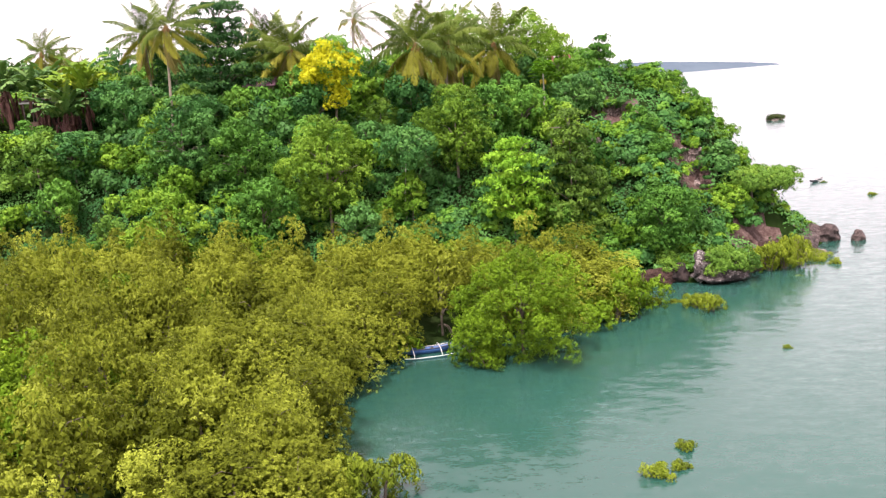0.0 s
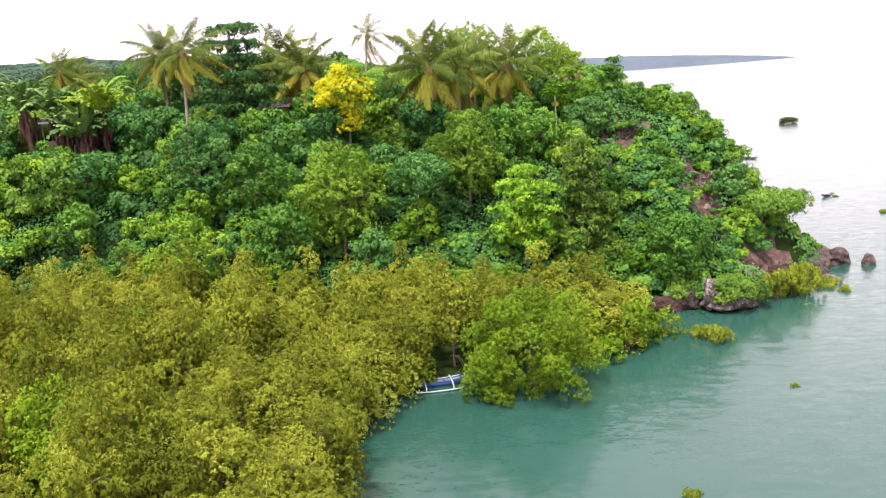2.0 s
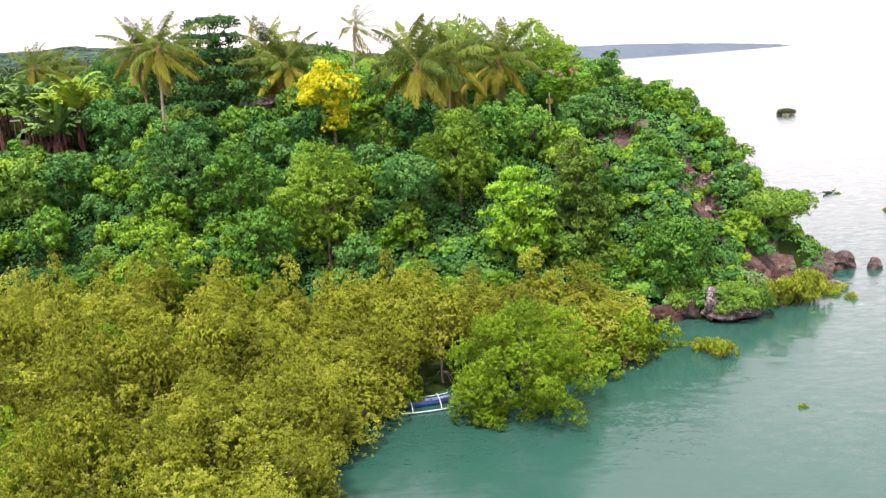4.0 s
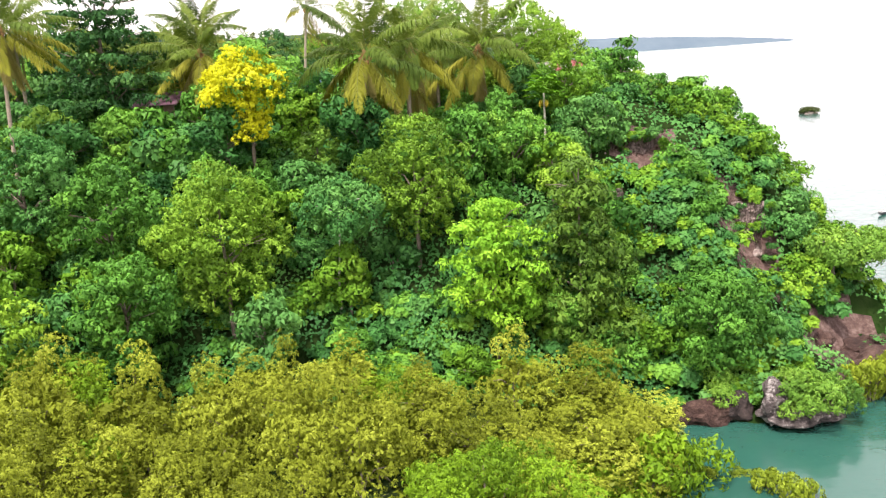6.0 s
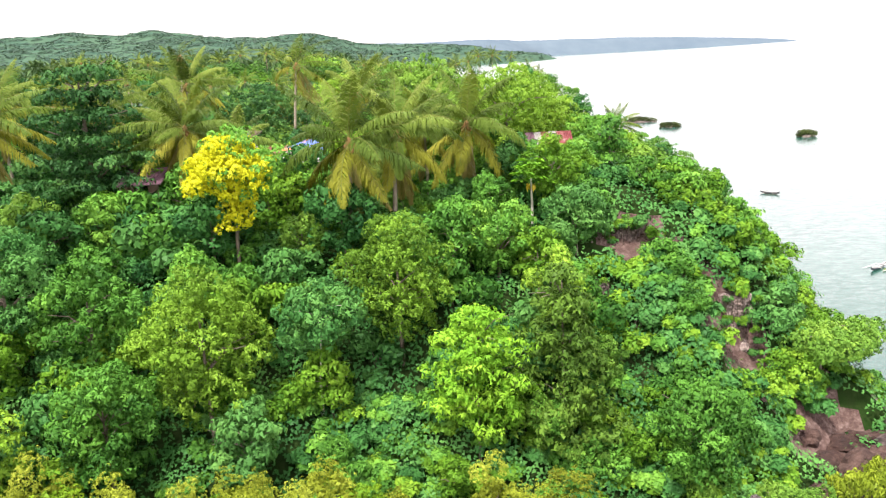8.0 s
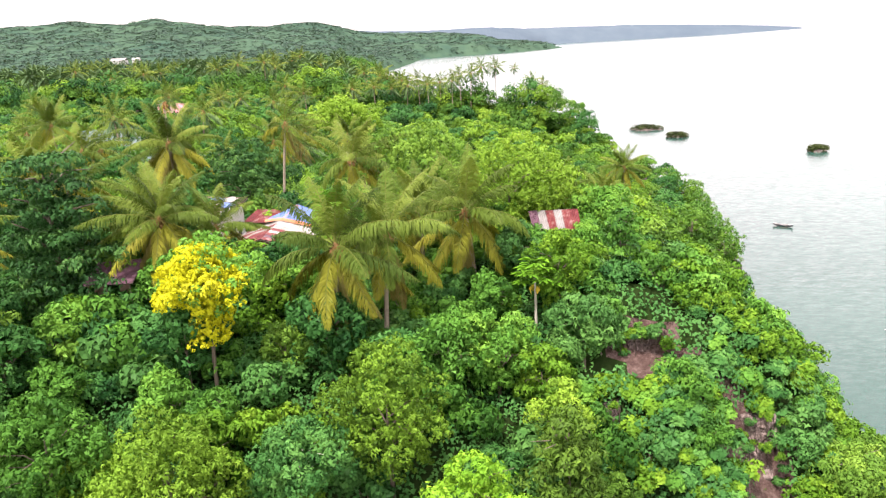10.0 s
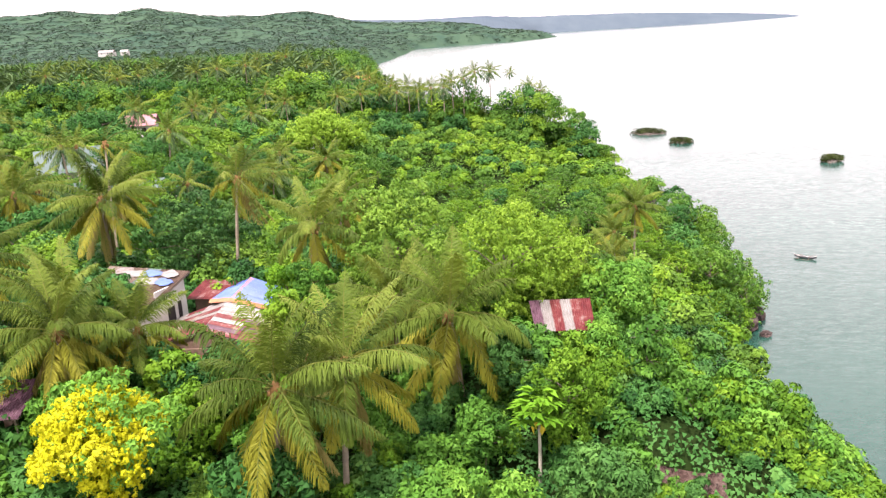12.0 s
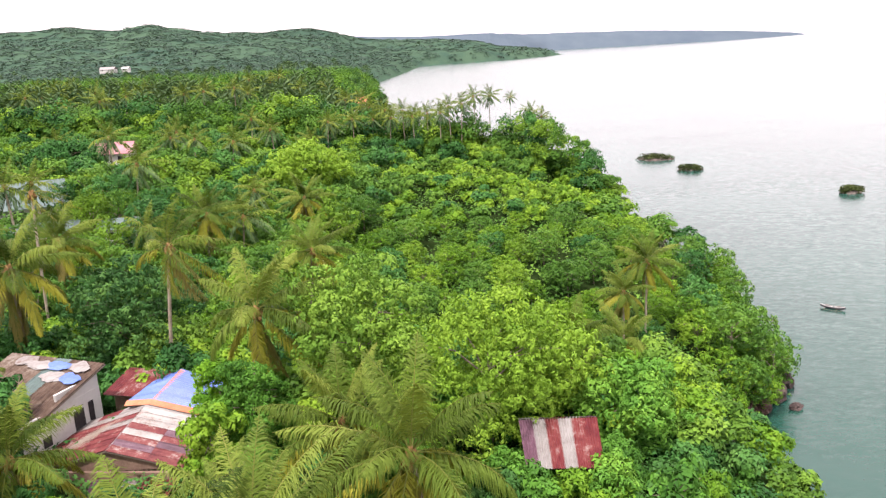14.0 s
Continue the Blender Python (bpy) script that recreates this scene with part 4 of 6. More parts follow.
on_slope(tiered("tree", "small tree with a few flat leafy tufts", M["broad"], M["bark"], height_to(11.8, 84.9, 20.6), 1.7, 4, 800, 0.36, 0.45, 0.2, 0.4, 0.09, 6), 11.8, 84.9)


def flowering(x, y, top, rad):
    """The tree in yellow bloom: blossom clusters over sparse green leaves."""
    h = height_to(x, y, top)
    t = thing("flowering_tree", "tree covered with bright yellow blossom clusters", "tree")
    lobes = []
    for k in range(52):
        a, f = k * 2.4, (k + 0.5) / 52
        rr = rad * np.sqrt(f) * 0.85
        r = rad * R.uniform(0.19, 0.31)
        lobes.append(((np.cos(a) * rr, np.sin(a) * rr, h - r - 0.8 * (rr / rad) ** 2 * rad - R.uniform(0, 2.0)), (r, r, r * 0.9)))
    for k in range(44):
        a, f = k * 2.4, R.uniform(0, 1)
        rr = rad * (0.75 - 0.4 * f) * np.sqrt(R.uniform(0.1, 1))
        lobes.append(((np.cos(a) * rr + 0.3, np.sin(a) * rr, h - rad * (0.6 + 1.5 * f)), rad * R.uniform(0.16, 0.25)))
    v, q, tint = lobe_leaves(lobes, 19000, 0.14, 0.5, 0.95, 0.55, 0.5)
    part("trunk", quad_mesh("trunk", *limbs(h * 0.8, rad, 0.13, 9, 0.3, 0.4, 0.7), M["bark"], smooth=True), t)
    part("blossom", quad_mesh("blossom", v, q, M["flower"], tint), t, "bright yellow blossom clusters")
    v, q, tint = lobe_leaves([((0.4, 0.3, h - rad * 1.0), (rad * 0.8, rad * 0.8, rad * 0.9)), ((rad * 0.9, 0.8, h - rad * 0.9), rad * 0.45)], 1500, 0.28)
    part("crown", quad_mesh("crown", v, q, M["broad"], tint), t)
    return on_slope(t, x, y)


flowering(-14.0, 75.2, 22.0, 3.0)
on_slope(papaya(height_to(5.8, 80.7, 17.3)), 5.8, 80.7)
on_slope(banana("banana_clump", 5, 5.2, "banana_pale", "banana clump with yellow-green arching leaves"), -40.6, 79.3)
on_slope(banana("banana_clump", 5, 4.6), -44.9, 79.6, 140)
on_slope(banana("banana_clump", 5, 4.8), -48.8, 79.6, 60)
on_slope(banana("banana_clump", 5, 3.4), -42.0, 78.0, 200)

# coconut palms: heart of the crown, and the crown's reach
PALMS = [
    (-6.2, 77.1, 20.6, 5.4, 0.0, 0.0), (-3.4, 79.2, 20.9, 5.0, 0.3, 80.0), (1.1, 86.5, 20.6, 5.4, 0.5, 150.0), (-27.4, 70.6, 23.4, 3.9, 0.2, 30.0),
    (-19.6, 82.5, 21.6, 4.6, 0.5, 200.0), (-21.4, 85.5, 20.9, 4.4, 0.3, 260.0), (-17.6, 87.5, 19.8, 4.0, 0.2, 310.0), (-9.4, 99.6, 22.8, 4.6, 0.4, 20.0),
    (-2.6, 90.0, 20.4, 4.2, 0.4, 95.0), (-24.2, 91.5, 20.6, 4.6, 0.3, 170.0), (-28.2, 105.6, 24.2, 5.0, 0.5, 240.0), (-33.5, 96.0, 22.0, 4.6, 0.4, 70.0),
    (-54.0, 130.0, 24.4, 4.8, 0.5, 120.0), (-46.0, 122.0, 22.0, 4.6, 0.5, 15.0), (-38.0, 128.0, 21.0, 4.6, 0.4, 285.0), (-44.0, 108.0, 22.5, 4.8, 0.5, 333.0),
    (18.7, 134.4, 15.6, 3.6, 0.6, 45.0), (16.0, 131.0, 13.5, 3.2, 0.3, 100.0), (9.0, 104.0, 18.5, 3.6, 0.4, 130.0), (13.0, 110.0, 16.5, 3.4, 0.4, 190.0),
    (-30.0, 146.0, 19.5, 4.4, 0.4, 10.0), (-14.0, 131.0, 18.5, 4.2, 0.4, 60.0), (-22.0, 160.0, 18.5, 4.2, 0.3, 222.0), (-63.0, 118.0, 23.0, 4.6, 0.4, 333.0),
    (-22.5, 245.0, 22.4, 4.0, 0.6, 5.0), (-14.0, 251.0, 22.6, 3.9, 0.5, 75.0), (-9.0, 250.0, 24.1, 3.9, 0.6, 140.0), (-3.5, 256.0, 25.8, 3.8, 0.8, 200.0),
    (0.5, 257.0, 25.8, 3.7, 0.8, 250.0), (-28.0, 252.0, 21.6, 3.9, 0.5, 310.0), (-33.0, 256.0, 21.2, 3.9, 0.5, 50.0), (10.5, 249.0, 21.9, 3.5, 0.6, 110.0),
    (13.0, 250.0, 20.8, 3.3, 0.6, 160.0), (-26.0, 262.0, 22.1, 3.9, 0.5, 20.0), (-18.5, 262.0, 21.8, 3.8, 0.5, 290.0), (-37.0, 246.0, 20.6, 3.9, 0.5, 345.0), (5.5, 256.0, 25.2, 2.2, 0.9, 30.0),
    (-36.0, 240.0, 21.6, 3.9, 0.5, 15.0), (-31.0, 243.0, 22.6, 3.8, 0.5, 95.0), (-20.0, 250.0, 23.6, 3.9, 0.5, 130.0), (-17.0, 244.0, 22.6, 3.8, 0.5, 210.0),
    (-11.0, 244.0, 23.2, 3.8, 0.5, 265.0), (-6.0, 250.0, 24.6, 3.7, 0.5, 320.0), (-25.0, 256.0, 23.4, 3.9, 0.5, 40.0), (-30.0, 262.0, 23.8, 3.9, 0.5, 175.0), (-47.0, 85.0, 23.0, 3.4, 0.3, 20.0), (-36.0, 86.0, 24.2, 4.2, 0.3, 250.0),
]
palms = [
    palm("coconut_palm", "coconut palm with long drooping olive fronds", 10.0, 5.0, 24, 110, (0.4, 0.2), (0.5, 0.15), 3),
    palm("coconut_palm", "coconut palm with arching wind-blown fronds", 10.0, 5.0, 22, 110, (0.7, -0.2), (1.0, 0.3), 3),
]
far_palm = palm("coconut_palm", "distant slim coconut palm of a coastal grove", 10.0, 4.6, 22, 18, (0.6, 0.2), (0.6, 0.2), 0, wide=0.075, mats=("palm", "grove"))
spots, far_spots = [], []
for k, (x, y, z, reach, lean, rz) in enumerate(PALMS):
    z -= 0.9 if y > 240 else 0
    b = one_z(x, y)
    s = reach / 4.6
    sz = max((z - b) / 10.0, 0.4)
    c, sn = np.cos(radians(rz)), np.sin(radians(rz))
    bend = (0.4, 0.2) if k % 2 == 0 else (0.7, -0.2)
    m = pose(x - s * (bend[0] * c - bend[1] * sn), y - s * (bend[0] * sn + bend[1] * c), z - 10.0 * s, 0, 0, rz) @ Matrix.Diagonal((s, s, s, 1))
    if y < 180:
        spots.append((k % 2, m, (z - b)))
    else:
        far_spots.append((m, z - b))


def palm_of_height(ob, m, h, keep):
    """Sets a palm with its crown unstretched: only the trunk takes the height."""
    t = ob if keep else copy_thing(ob, m)
    t.matrix_basis = m
    s = m.to_scale()[0]
    for c in t.children:
        if c.name.startswith("trunk"):
            c.matrix_basis = Matrix.Translation((0, 0, 10.0 - h / s)) @ Matrix.Diagonal((1, 1, h / s / 10.0, 1))
    return t


for last in (False, True):
    for k in range(2):
        mine = [s for s in spots if s[0] == k]
        for n, (_, m, h) in enumerate(mine):
            if (n == len(mine) - 1) == last:
                palm_of_height(palms[k], m, h, last)
for n, (m, h) in enumerate(far_spots[::-1]):
    palm_of_height(far_palm, m, h, n == len(far_spots) - 1)
# young palms in front of the house
young = palm("coconut_palm", "young coconut palm with upright feathery fronds", 4.0, 4.2, 20, 84, (0.2, 0.1), (0.5, 0.2), 1, 0.13, "coconut palms", 1.45, mats=("young_palm", "young_palm"))
for n, (x, y, z, k, rz) in enumerate([(-7.6, 87.6, 17.6, 0.75, 40), (-11.6, 87.2, 16.9, 0.72, 160), (-9.6, 88.8, 16.4, 0.6, 260), (-5.0, 84.5, 17.9, 0.7, 100)]):
    m = put(None, x, y, z - 4.0 * k, rz, k)
    if n:
        copy_thing(young, m)
    else:
        young.matrix_basis = m
# palms that stand among the woods of the plateau
gp = np.random.default_rng(77)
for n in range(22):
    y = gp.uniform(118, 235)
    x = gp.uniform(-0.52, -0.10) * y
    k = gp.uniform(0.8, 1.05)
    h = gp.uniform(6.0, 9.0)
    palm_of_height(far_palm, put(None, x, y, one_z(x, y) + h - 10.0 * k, gp.uniform(0, 360), k), h, False)
for n in range(34):
    y = gp.uniform(262, 350)
    x = gp.uniform(-0.50, -0.06) * y
    if float(shore(x, y)[0]) < 6:
        continue
    k = gp.uniform(0.85, 1.1)
    h = gp.uniform(11.0, 14.5)
    palm_of_height(far_palm, put(None, x, y, one_z(x, y) + h - 10.0 * k, gp.uniform(0, 360), k), h, False)
# the tall bare-trunked palm behind the house
tall = palm("coconut_palm", "tall coconut palm with a long bare pale trunk", height_to(-16.3, 104.4, 25.8), 4.0, 20, 50, (0.9, 0.2), (1.5, 0.5), 4, 0.13)
on_slope(tall, -17.2, 104.2)
lone = palm("coconut_palm", "thin ragged coconut palm against the sky", height_to(-23.0, 118.0, 26.5), 2.7, 12, 24, (0.5, 0.1), (1.5, 0.4), 1, 0.12)
on_slope(lone, -34.0, 118.0)

# shrubs and small trees that clothe the slope and the plateau
bush = [
    shrub("shrub", "leafy green shrub of a wooded slope", M["broad"], 1.9, 3.2, 1050, 0.31, 9, group="slope shrubs"),
    shrub("shrub", "dense bright green vine-covered shrub", M["vine"], 2.0, 2.8, 1150, 0.30, 9, group="slope shrubs"),
    shrub("shrub", "dark shrub with large rounded leaves", M["teal"], 1.8, 3.0, 640, 0.43, 8, 0.8, 0.85, group="slope shrubs"),
    shrub("shrub", "dark green dense shrub on a slope", M["dark"], 1.9, 3.2, 1050, 0.31, 9, group="slope shrubs"),
    tree("small_tree", "small leafy tree with a rounded green crown", "tree", M["broad"], M["bark"], 5.2, 2.1, 14, 1400, 0.31, 0.85, 0.25, 0.08, group="slope trees"),
    tree("small_tree", "small tree with an olive-green crown", "tree", M["ochre"], M["bark"], 5.4, 2.0, 14, 1400, 0.30, 0.9, 0.25, 0.08, group="slope trees"),
    tree("small_tree", "small tree with a dark crown", "tree", M["dark"], M["bark"], 5.6, 2.2, 14, 1400, 0.33, 0.85, 0.25, 0.08, group="slope trees"),
    tree("small_tree", "small tree with a fresh lime-green crown", "tree", M["vine"], M["bark"], 5.0, 2.0, 14, 1400, 0.31, 0.85, 0.25, 0.08, group="slope trees"),
]
g = np.random.default_rng(5)
CLEAR = [(12.4, 78.0, 2.7), (9.8, 77.4, 1.6), (18.3, 74.6, 2.7), (-15.5, 95.5, 5.5), (-21.8, 97.0, 4.2), (-17.5, 90.0, 3.6), (-13.5, 91.0, 3.0), (7.9, 90.6, 2.0), (-21.8, 79.2, 2.9), (-21.0, 75.6, 0.9), (-26.6, 78.6, 1.5), (5.8, 80.7, 0.7), (14.5, 78.0, 1.2), (-40.0, 77.6, 2.6), (-44.6, 77.4, 2.6), (-48.8, 77.8, 2.6), (-46.0, 81.0, 2.2), (-4.5, 93.5, 2.0)]
xs, ys = np.meshgrid(np.arange(-62, 35, 2.75), np.arange(58.5, 119, 2.75))
xs = xs.ravel() + g.uniform(-1.1, 1.1, xs.size)
ys = ys.ravel() + g.uniform(-1.1, 1.1, ys.size)
ds, zs = shore(xs, ys), ground_z(xs, ys)
spots, rest = [], [[], [], [], []]
for x, y, d, z in zip(xs, ys, ds, zs):
    if d < (5.2 if x > 19.5 and y < 77 else 1.0) or x < -14 - 0.55 * y * 1.15 or any((x - cx) ** 2 + (y - cy) ** 2 < r * r for cx, cy, r in CLEAR):
        continue
    if x < 8 and y < 80 and (int(x * 7) + int(y * 13)) % 8 == 0:
        continue
    right, top = x > 8, y > 76
    if top and x > -14:
        p = [0.28, 0.26, 0.10, 0.10, 0.12, 0.05, 0.03, 0.06]
    elif right:
        p = [0.24, 0.32, 0.10, 0.08, 0.1, 0.04, 0.03, 0.09]
    elif x < -20 and y > 74:
        p = [0.12, 0.04, 0.19, 0.30, 0.08, 0.05, 0.20, 0.02]
    else:
        p = [0.20, 0.18, 0.11, 0.12, 0.13, 0.08, 0.08, 0.10]
    k = int(g.choice(8, p=p))
    if k > 3 and (x > 15 or (x > 8 and 73 < y < 96)):
        k -= 4
    s = g.uniform(0.75, 1.2)
    if d < 4:
        s *= 0.75
    if x > 9:
        s *= 0.70 if y > 74 else 0.78
    if top and -14 < x < 9:
        s *= 0.8
    spin, wide = g.uniform(0, 360), g.uniform(0.95, 1.15)
    if y < 97 and x > -42:
        spots.append((k, put(None, x, y, z - 0.25, spin, s * wide, s)))
    else:
        rest[(1, 1, 2, 3, 0, 3, 2, 1)[k]].append((x, y, z, s * wide * 0.8, s * 0.85))
for k, x, y, s in [(1, 5.6, 88.8, 1.0), (4, 6.5, 88.6, 0.82), (7, 8.0, 88.3, 0.84), (4, 9.7, 88.9, 0.80), (4, 5.5, 90.4, 0.86), (4, 5.4, 88.2, 0.95), (0, 6.3, 88.0, 1.35), (7, 7.0, 90.2, 0.72), (1, 6.2, 90.2, 1.25), (0, 7.6, 89.5, 1.25), (1, 8.9, 89.4, 1.2), (1, 7.2, 91.4, 1.2), (4, 10.4, 91.0, 0.7), (0, 7.6, 88.2, 1.0), (1, 9.2, 88.0, 0.95), (0, 10.6, 89.4, 0.75), (3, 6.4, 86.6, 0.8), (1, 8.4, 86.2, 0.8), (4, 7.0, 84.2, 0.72), (7, 9.4, 84.0, 0.66), (5, 4.6, 86.0, 0.7),
                   (3, -23.4, 78.2, 1.5), (0, -21.6, 77.6, 1.45), (3, -19.8, 78.0, 1.4), (0, -20.6, 76.4, 1.2), (2, -22.3, 76.2, 1.1), (6, -16.8, 86.4, 0.75), (0, -10.6, 86.0, 0.7), (6, -13.2, 84.4, 0.86), (6, -11.4, 84.6, 1.02), (4, -10.2, 84.0, 0.9), (7, -23.4, 77.4, 0.85), (4, -8.4, 83.6, 0.75), (6, -20.4, 87.6, 0.8), (0, 14.2, 83.0, 0.85), (1, 15.6, 84.2, 0.95), (0, 16.8, 82.8, 0.95), (1, 17.8, 83.6, 0.95), (3, 18.6, 85.0, 0.85), (0, 16.4, 85.4, 0.95), (2, -35.6, 77.6, 0.9), (3, -40.8, 77.0, 0.8), (0, -45.0, 76.6, 0.9)]:
    spots.append((k, put(None, x, y, one_z(x, y) - 0.25, x * 50, s * 1.05, s)))
plant_all(bush, spots)

# woodland behind, out to the end of the headland
wood = [
    tree("woodland_tree", "woodland tree with a rounded green crown", "tree", M["woods"], M["bark"], 6.5, 2.9, 24, 1500, 0.31, 0.8, 0.15, 0.12, group="woodland trees"),
    tree("woodland_tree", "bright green vine-hung woodland tree", "tree", M["vine"], M["bark"], 5.0, 2.8, 24, 1600, 0.29, 0.75, 0.12, 0.12, group="woodland trees"),
    tree("woodland_tree", "dark woodland tree with dense crown", "tree", M["dark"], M["bark"], 7.0, 3.0, 22, 1300, 0.36, 0.85, 0.15, 0.12, group="woodland trees"),
    tree("woodland_tree", "pale olive woodland tree with airy crown", "tree", M["feather"], M["bark"], 6.5, 3.0, 22, 1300, 0.33, 0.8, 0.15, 0.12, group="woodland trees"),
]
xs, ys = np.meshgrid(np.arange(-150, 40, 4.6), np.arange(119, 268, 4.6))
xs = xs.ravel() + g.uniform(-1.9, 1.9, xs.size)
ys = ys.ravel() + g.uniform(-1.9, 1.9, ys.size)
ds, zs = shore(xs, ys), ground_z(xs, ys)
spots, back = [], [[], [], [], []]
HOMES = [(-74, 214, 7), (-71, 205, 5), (-66, 210, 4), (-70, 174, 8), (-66, 166, 7), (-62, 158, 6), (-55, 152, 6), (-52, 146, 6), (-46, 156, 4), (-44, 150, 4), (-34, 207, 3), (-33, 203, 2.5)]
for x, y, d, z in zip(xs, ys, ds, zs):
    if any((x - hx) ** 2 + (y - hy) ** 2 < r * r for hx, hy, r in HOMES):
        continue
    if d < 1.5 or x < 6 - 0.60 * y:
        continue
    low = x > -16 and y < 238
    k = int(g.choice(4, p=[0.22, 0.56, 0.06, 0.16] if low else [0.42, 0.22, 0.18, 0.18]))
    s = g.uniform(0.7, 1.0) * (0.72 if low and d > 8 else 1.1) * (1.0 + 0.95 * float(step(y, 246, 258)) * (1.0 if x < 10 else 0.85))
    spin = g.uniform(0, 360)
    if y < 172 and x > -75:
        spots.append((k, put(None, x, y, z - 0.3, spin, s * (1.25 if low else 1.1), s)))
    else:
        back[k].append((x, y, z, s * (1.25 if low else 1.1), s))
for n in range(90):
    x, y = g.uniform(-46, 12), g.uniform(251, 265)
    if float(shore(x, y)[0]) > 3:
        k = g.uniform(1.2, 1.8)
        back[int(g.choice(4, p=[0.4, 0.2, 0.2, 0.2]))].append((x, y, one_z(x, y), k, k * 1.05))
for k, (x, y) in enumerate([(22.0, 118.5), (21.5, 121.5), (23.5, 125.0), (26.2, 128.6), (28.6, 131.0), (31.0, 133.6), (33.0, 136.6), (34.0, 140.0), (33.4, 144.0), (32.8, 148.0), (32.8, 152.0), (34.0, 156.5), (35.0, 161.0), (35.6, 166.0), (35.8, 171.0)]):
    spots.append((k % 2, put(None, x - 0.9, y, max(0.2, one_z(x - 0.9, y)) - 0.2, k * 77, 0.9, 1.0 - 0.2 * (k % 2))))
for n, (x, y) in enumerate([(-12, 254), (-8, 255), (-4, 254), (-1, 257), (1.5, 253), (4, 256), (6, 251), (8.5, 248), (11, 249), (13, 246), (15, 242), (-16, 256), (-20, 255)]):
    k = 1.55 + 0.3 * (n % 3)
    back[(0, 2, 0, 3)[n % 4]].append((x, y, max(0.5, one_z(x, y)), k, k * (1.15 if one_z(x, y) > 5 else 1.25)))
for n, (x, y, high) in enumerate([(15.5, 230, 20.0), (12, 232, 21.5), (19.5, 229, 17.0), (22.5, 230, 13.5), (25.5, 229, 9.5), (27, 224, 7.5), (24.5, 222, 11.0), (21, 222, 15.0), (26.5, 235, 8.0), (18, 236, 17.5), (14, 238, 19.5), (10, 236, 21.5), (23.5, 238, 12.0)]):
    b = max(0.3, one_z(x, y))
    back[(0, 3, 0, 2)[n % 4]] += [(x, y, b, 1.35, (high - b) * 0.6 / 6.0), (x, y, b + (high - b) * 0.4, 1.1, (high - b) * 0.6 / 6.0)]
plant_all(wood, spots)


def joined_woods(places, leaf, label, height, radius, size=0.36, per=100, low=0.45):
    """Crowns of uneven lobes for many trees, in one mesh."""
    pl = np.array(places)
    n, lob = len(pl), 9
    a = R.uniform(0, 6.28, (n, lob))
    rr = np.sqrt(R.uniform(0, 0.8, (n, lob))) * 0.75
    hz = low + (0.85 - low) * R.uniform(size=(n, lob)) - 0.3 * rr ** 2
    C = np.stack([np.cos(a) * rr * radius, np.sin(a) * rr * radius, hz * height], -1)
    d = unit(R.normal(size=(n, lob, per, 3)))
    d[..., 2] = np.where(d[..., 2] < -0.25, -d[..., 2], d[..., 2])
    P = C[:, :, None] + d * radius * R.uniform(0.24, 0.54, (n, lob, 1, 1)) * R.uniform(0.62, 1.08, (n, lob, per, 1))
    P = P * pl[:, None, None, [3, 3, 4]] + pl[:, None, None, :3]
    N = unit(d + (0, 0, 0.4) + R.normal(size=d.shape) * 0.36)
    v, q = leaf_tris(P.reshape(-1, 3), N.reshape(-1, 3), size * np.repeat(np.maximum(pl[:, 3], 1.0) ** 0.45, lob * per), 1.0)
    ob = new("woodland", quad_mesh("woodland", v, q, M[leaf], np.repeat(R.uniform(0, 1, n * lob), per)))
    tagged(ob, label, "woodland", kind="stuff")


joined_woods(rest[0] + rest[1], "vine", "bright green thicket behind the houses", 4.2, 2.9, 0.23, 170)
joined_woods(rest[2], "dark", "dark thicket behind the houses", 4.2, 2.9, 0.23, 170)
joined_woods(rest[3], "ochre", "olive thicket behind the houses", 4.2, 2.9, 0.23, 170)
bank = []
for n in range(1500):
    x, y = g.uniform(-16, 33), g.uniform(61, 90)
    d = float(shore(x, y)[0])
    if (4.6 if x > 19.5 and y < 77 else 0.6) < d < (16 if x > 7 else 6.5) and all((x - cx) ** 2 + (y - cy) ** 2 > (r * 0.8) ** 2 for cx, cy, r in CLEAR) and len(bank) < 420:
        k = g.uniform(0.26, 0.46)
        bank.append((x, y, one_z(x, y) - 0.1, k, k * 0.85))
joined_woods(bank[::3], "vine", "bright green creepers over the bank", 3.4, 2.9, 0.24)
joined_woods(bank[1::3], "broad", "leafy green thicket over the bank", 3.4, 2.9, 0.26)
joined_woods(bank[2::3], "dark", "dark thicket of broad leaves on the bank", 3.4, 2.9, 0.30)
joined_woods([b for b in back[0] if b[1] < 234], "woods", "mixed green woodland on the far headland", 6.5, 2.9)
joined_woods([b for b in back[0] if b[1] >= 234], "woods", "mixed green woodland of tall trees at the point", 6.5, 2.9, 0.34, 170, 0.2)
joined_woods([b for b in back[1] if b[1] < 234], "vine", "bright green thicket on the far headland", 5.0, 2.8)
joined_woods([b for b in back[1] if b[1] >= 234], "vine", "bright green thicket of tall trees at the point", 5.0, 2.8, 0.34, 170, 0.2)
joined_woods([b for b in back[2] if b[1] < 234], "dark", "dark tree crowns on the far headland", 7.0, 3.0)
joined_woods([b for b in back[2] if b[1] >= 234], "dark", "dark tree crowns of tall trees at the point", 7.0, 3.0, 0.34, 170, 0.2)
joined_woods([b for b in back[3] if b[1] < 234], "feather", "pale olive tree crowns on the far headland", 6.5, 3.0)
joined_woods([b for b in back[3] if b[1] >= 234], "feather", "pale olive tree crowns of tall trees at the point", 6.5, 3.0, 0.34, 170, 0.2)


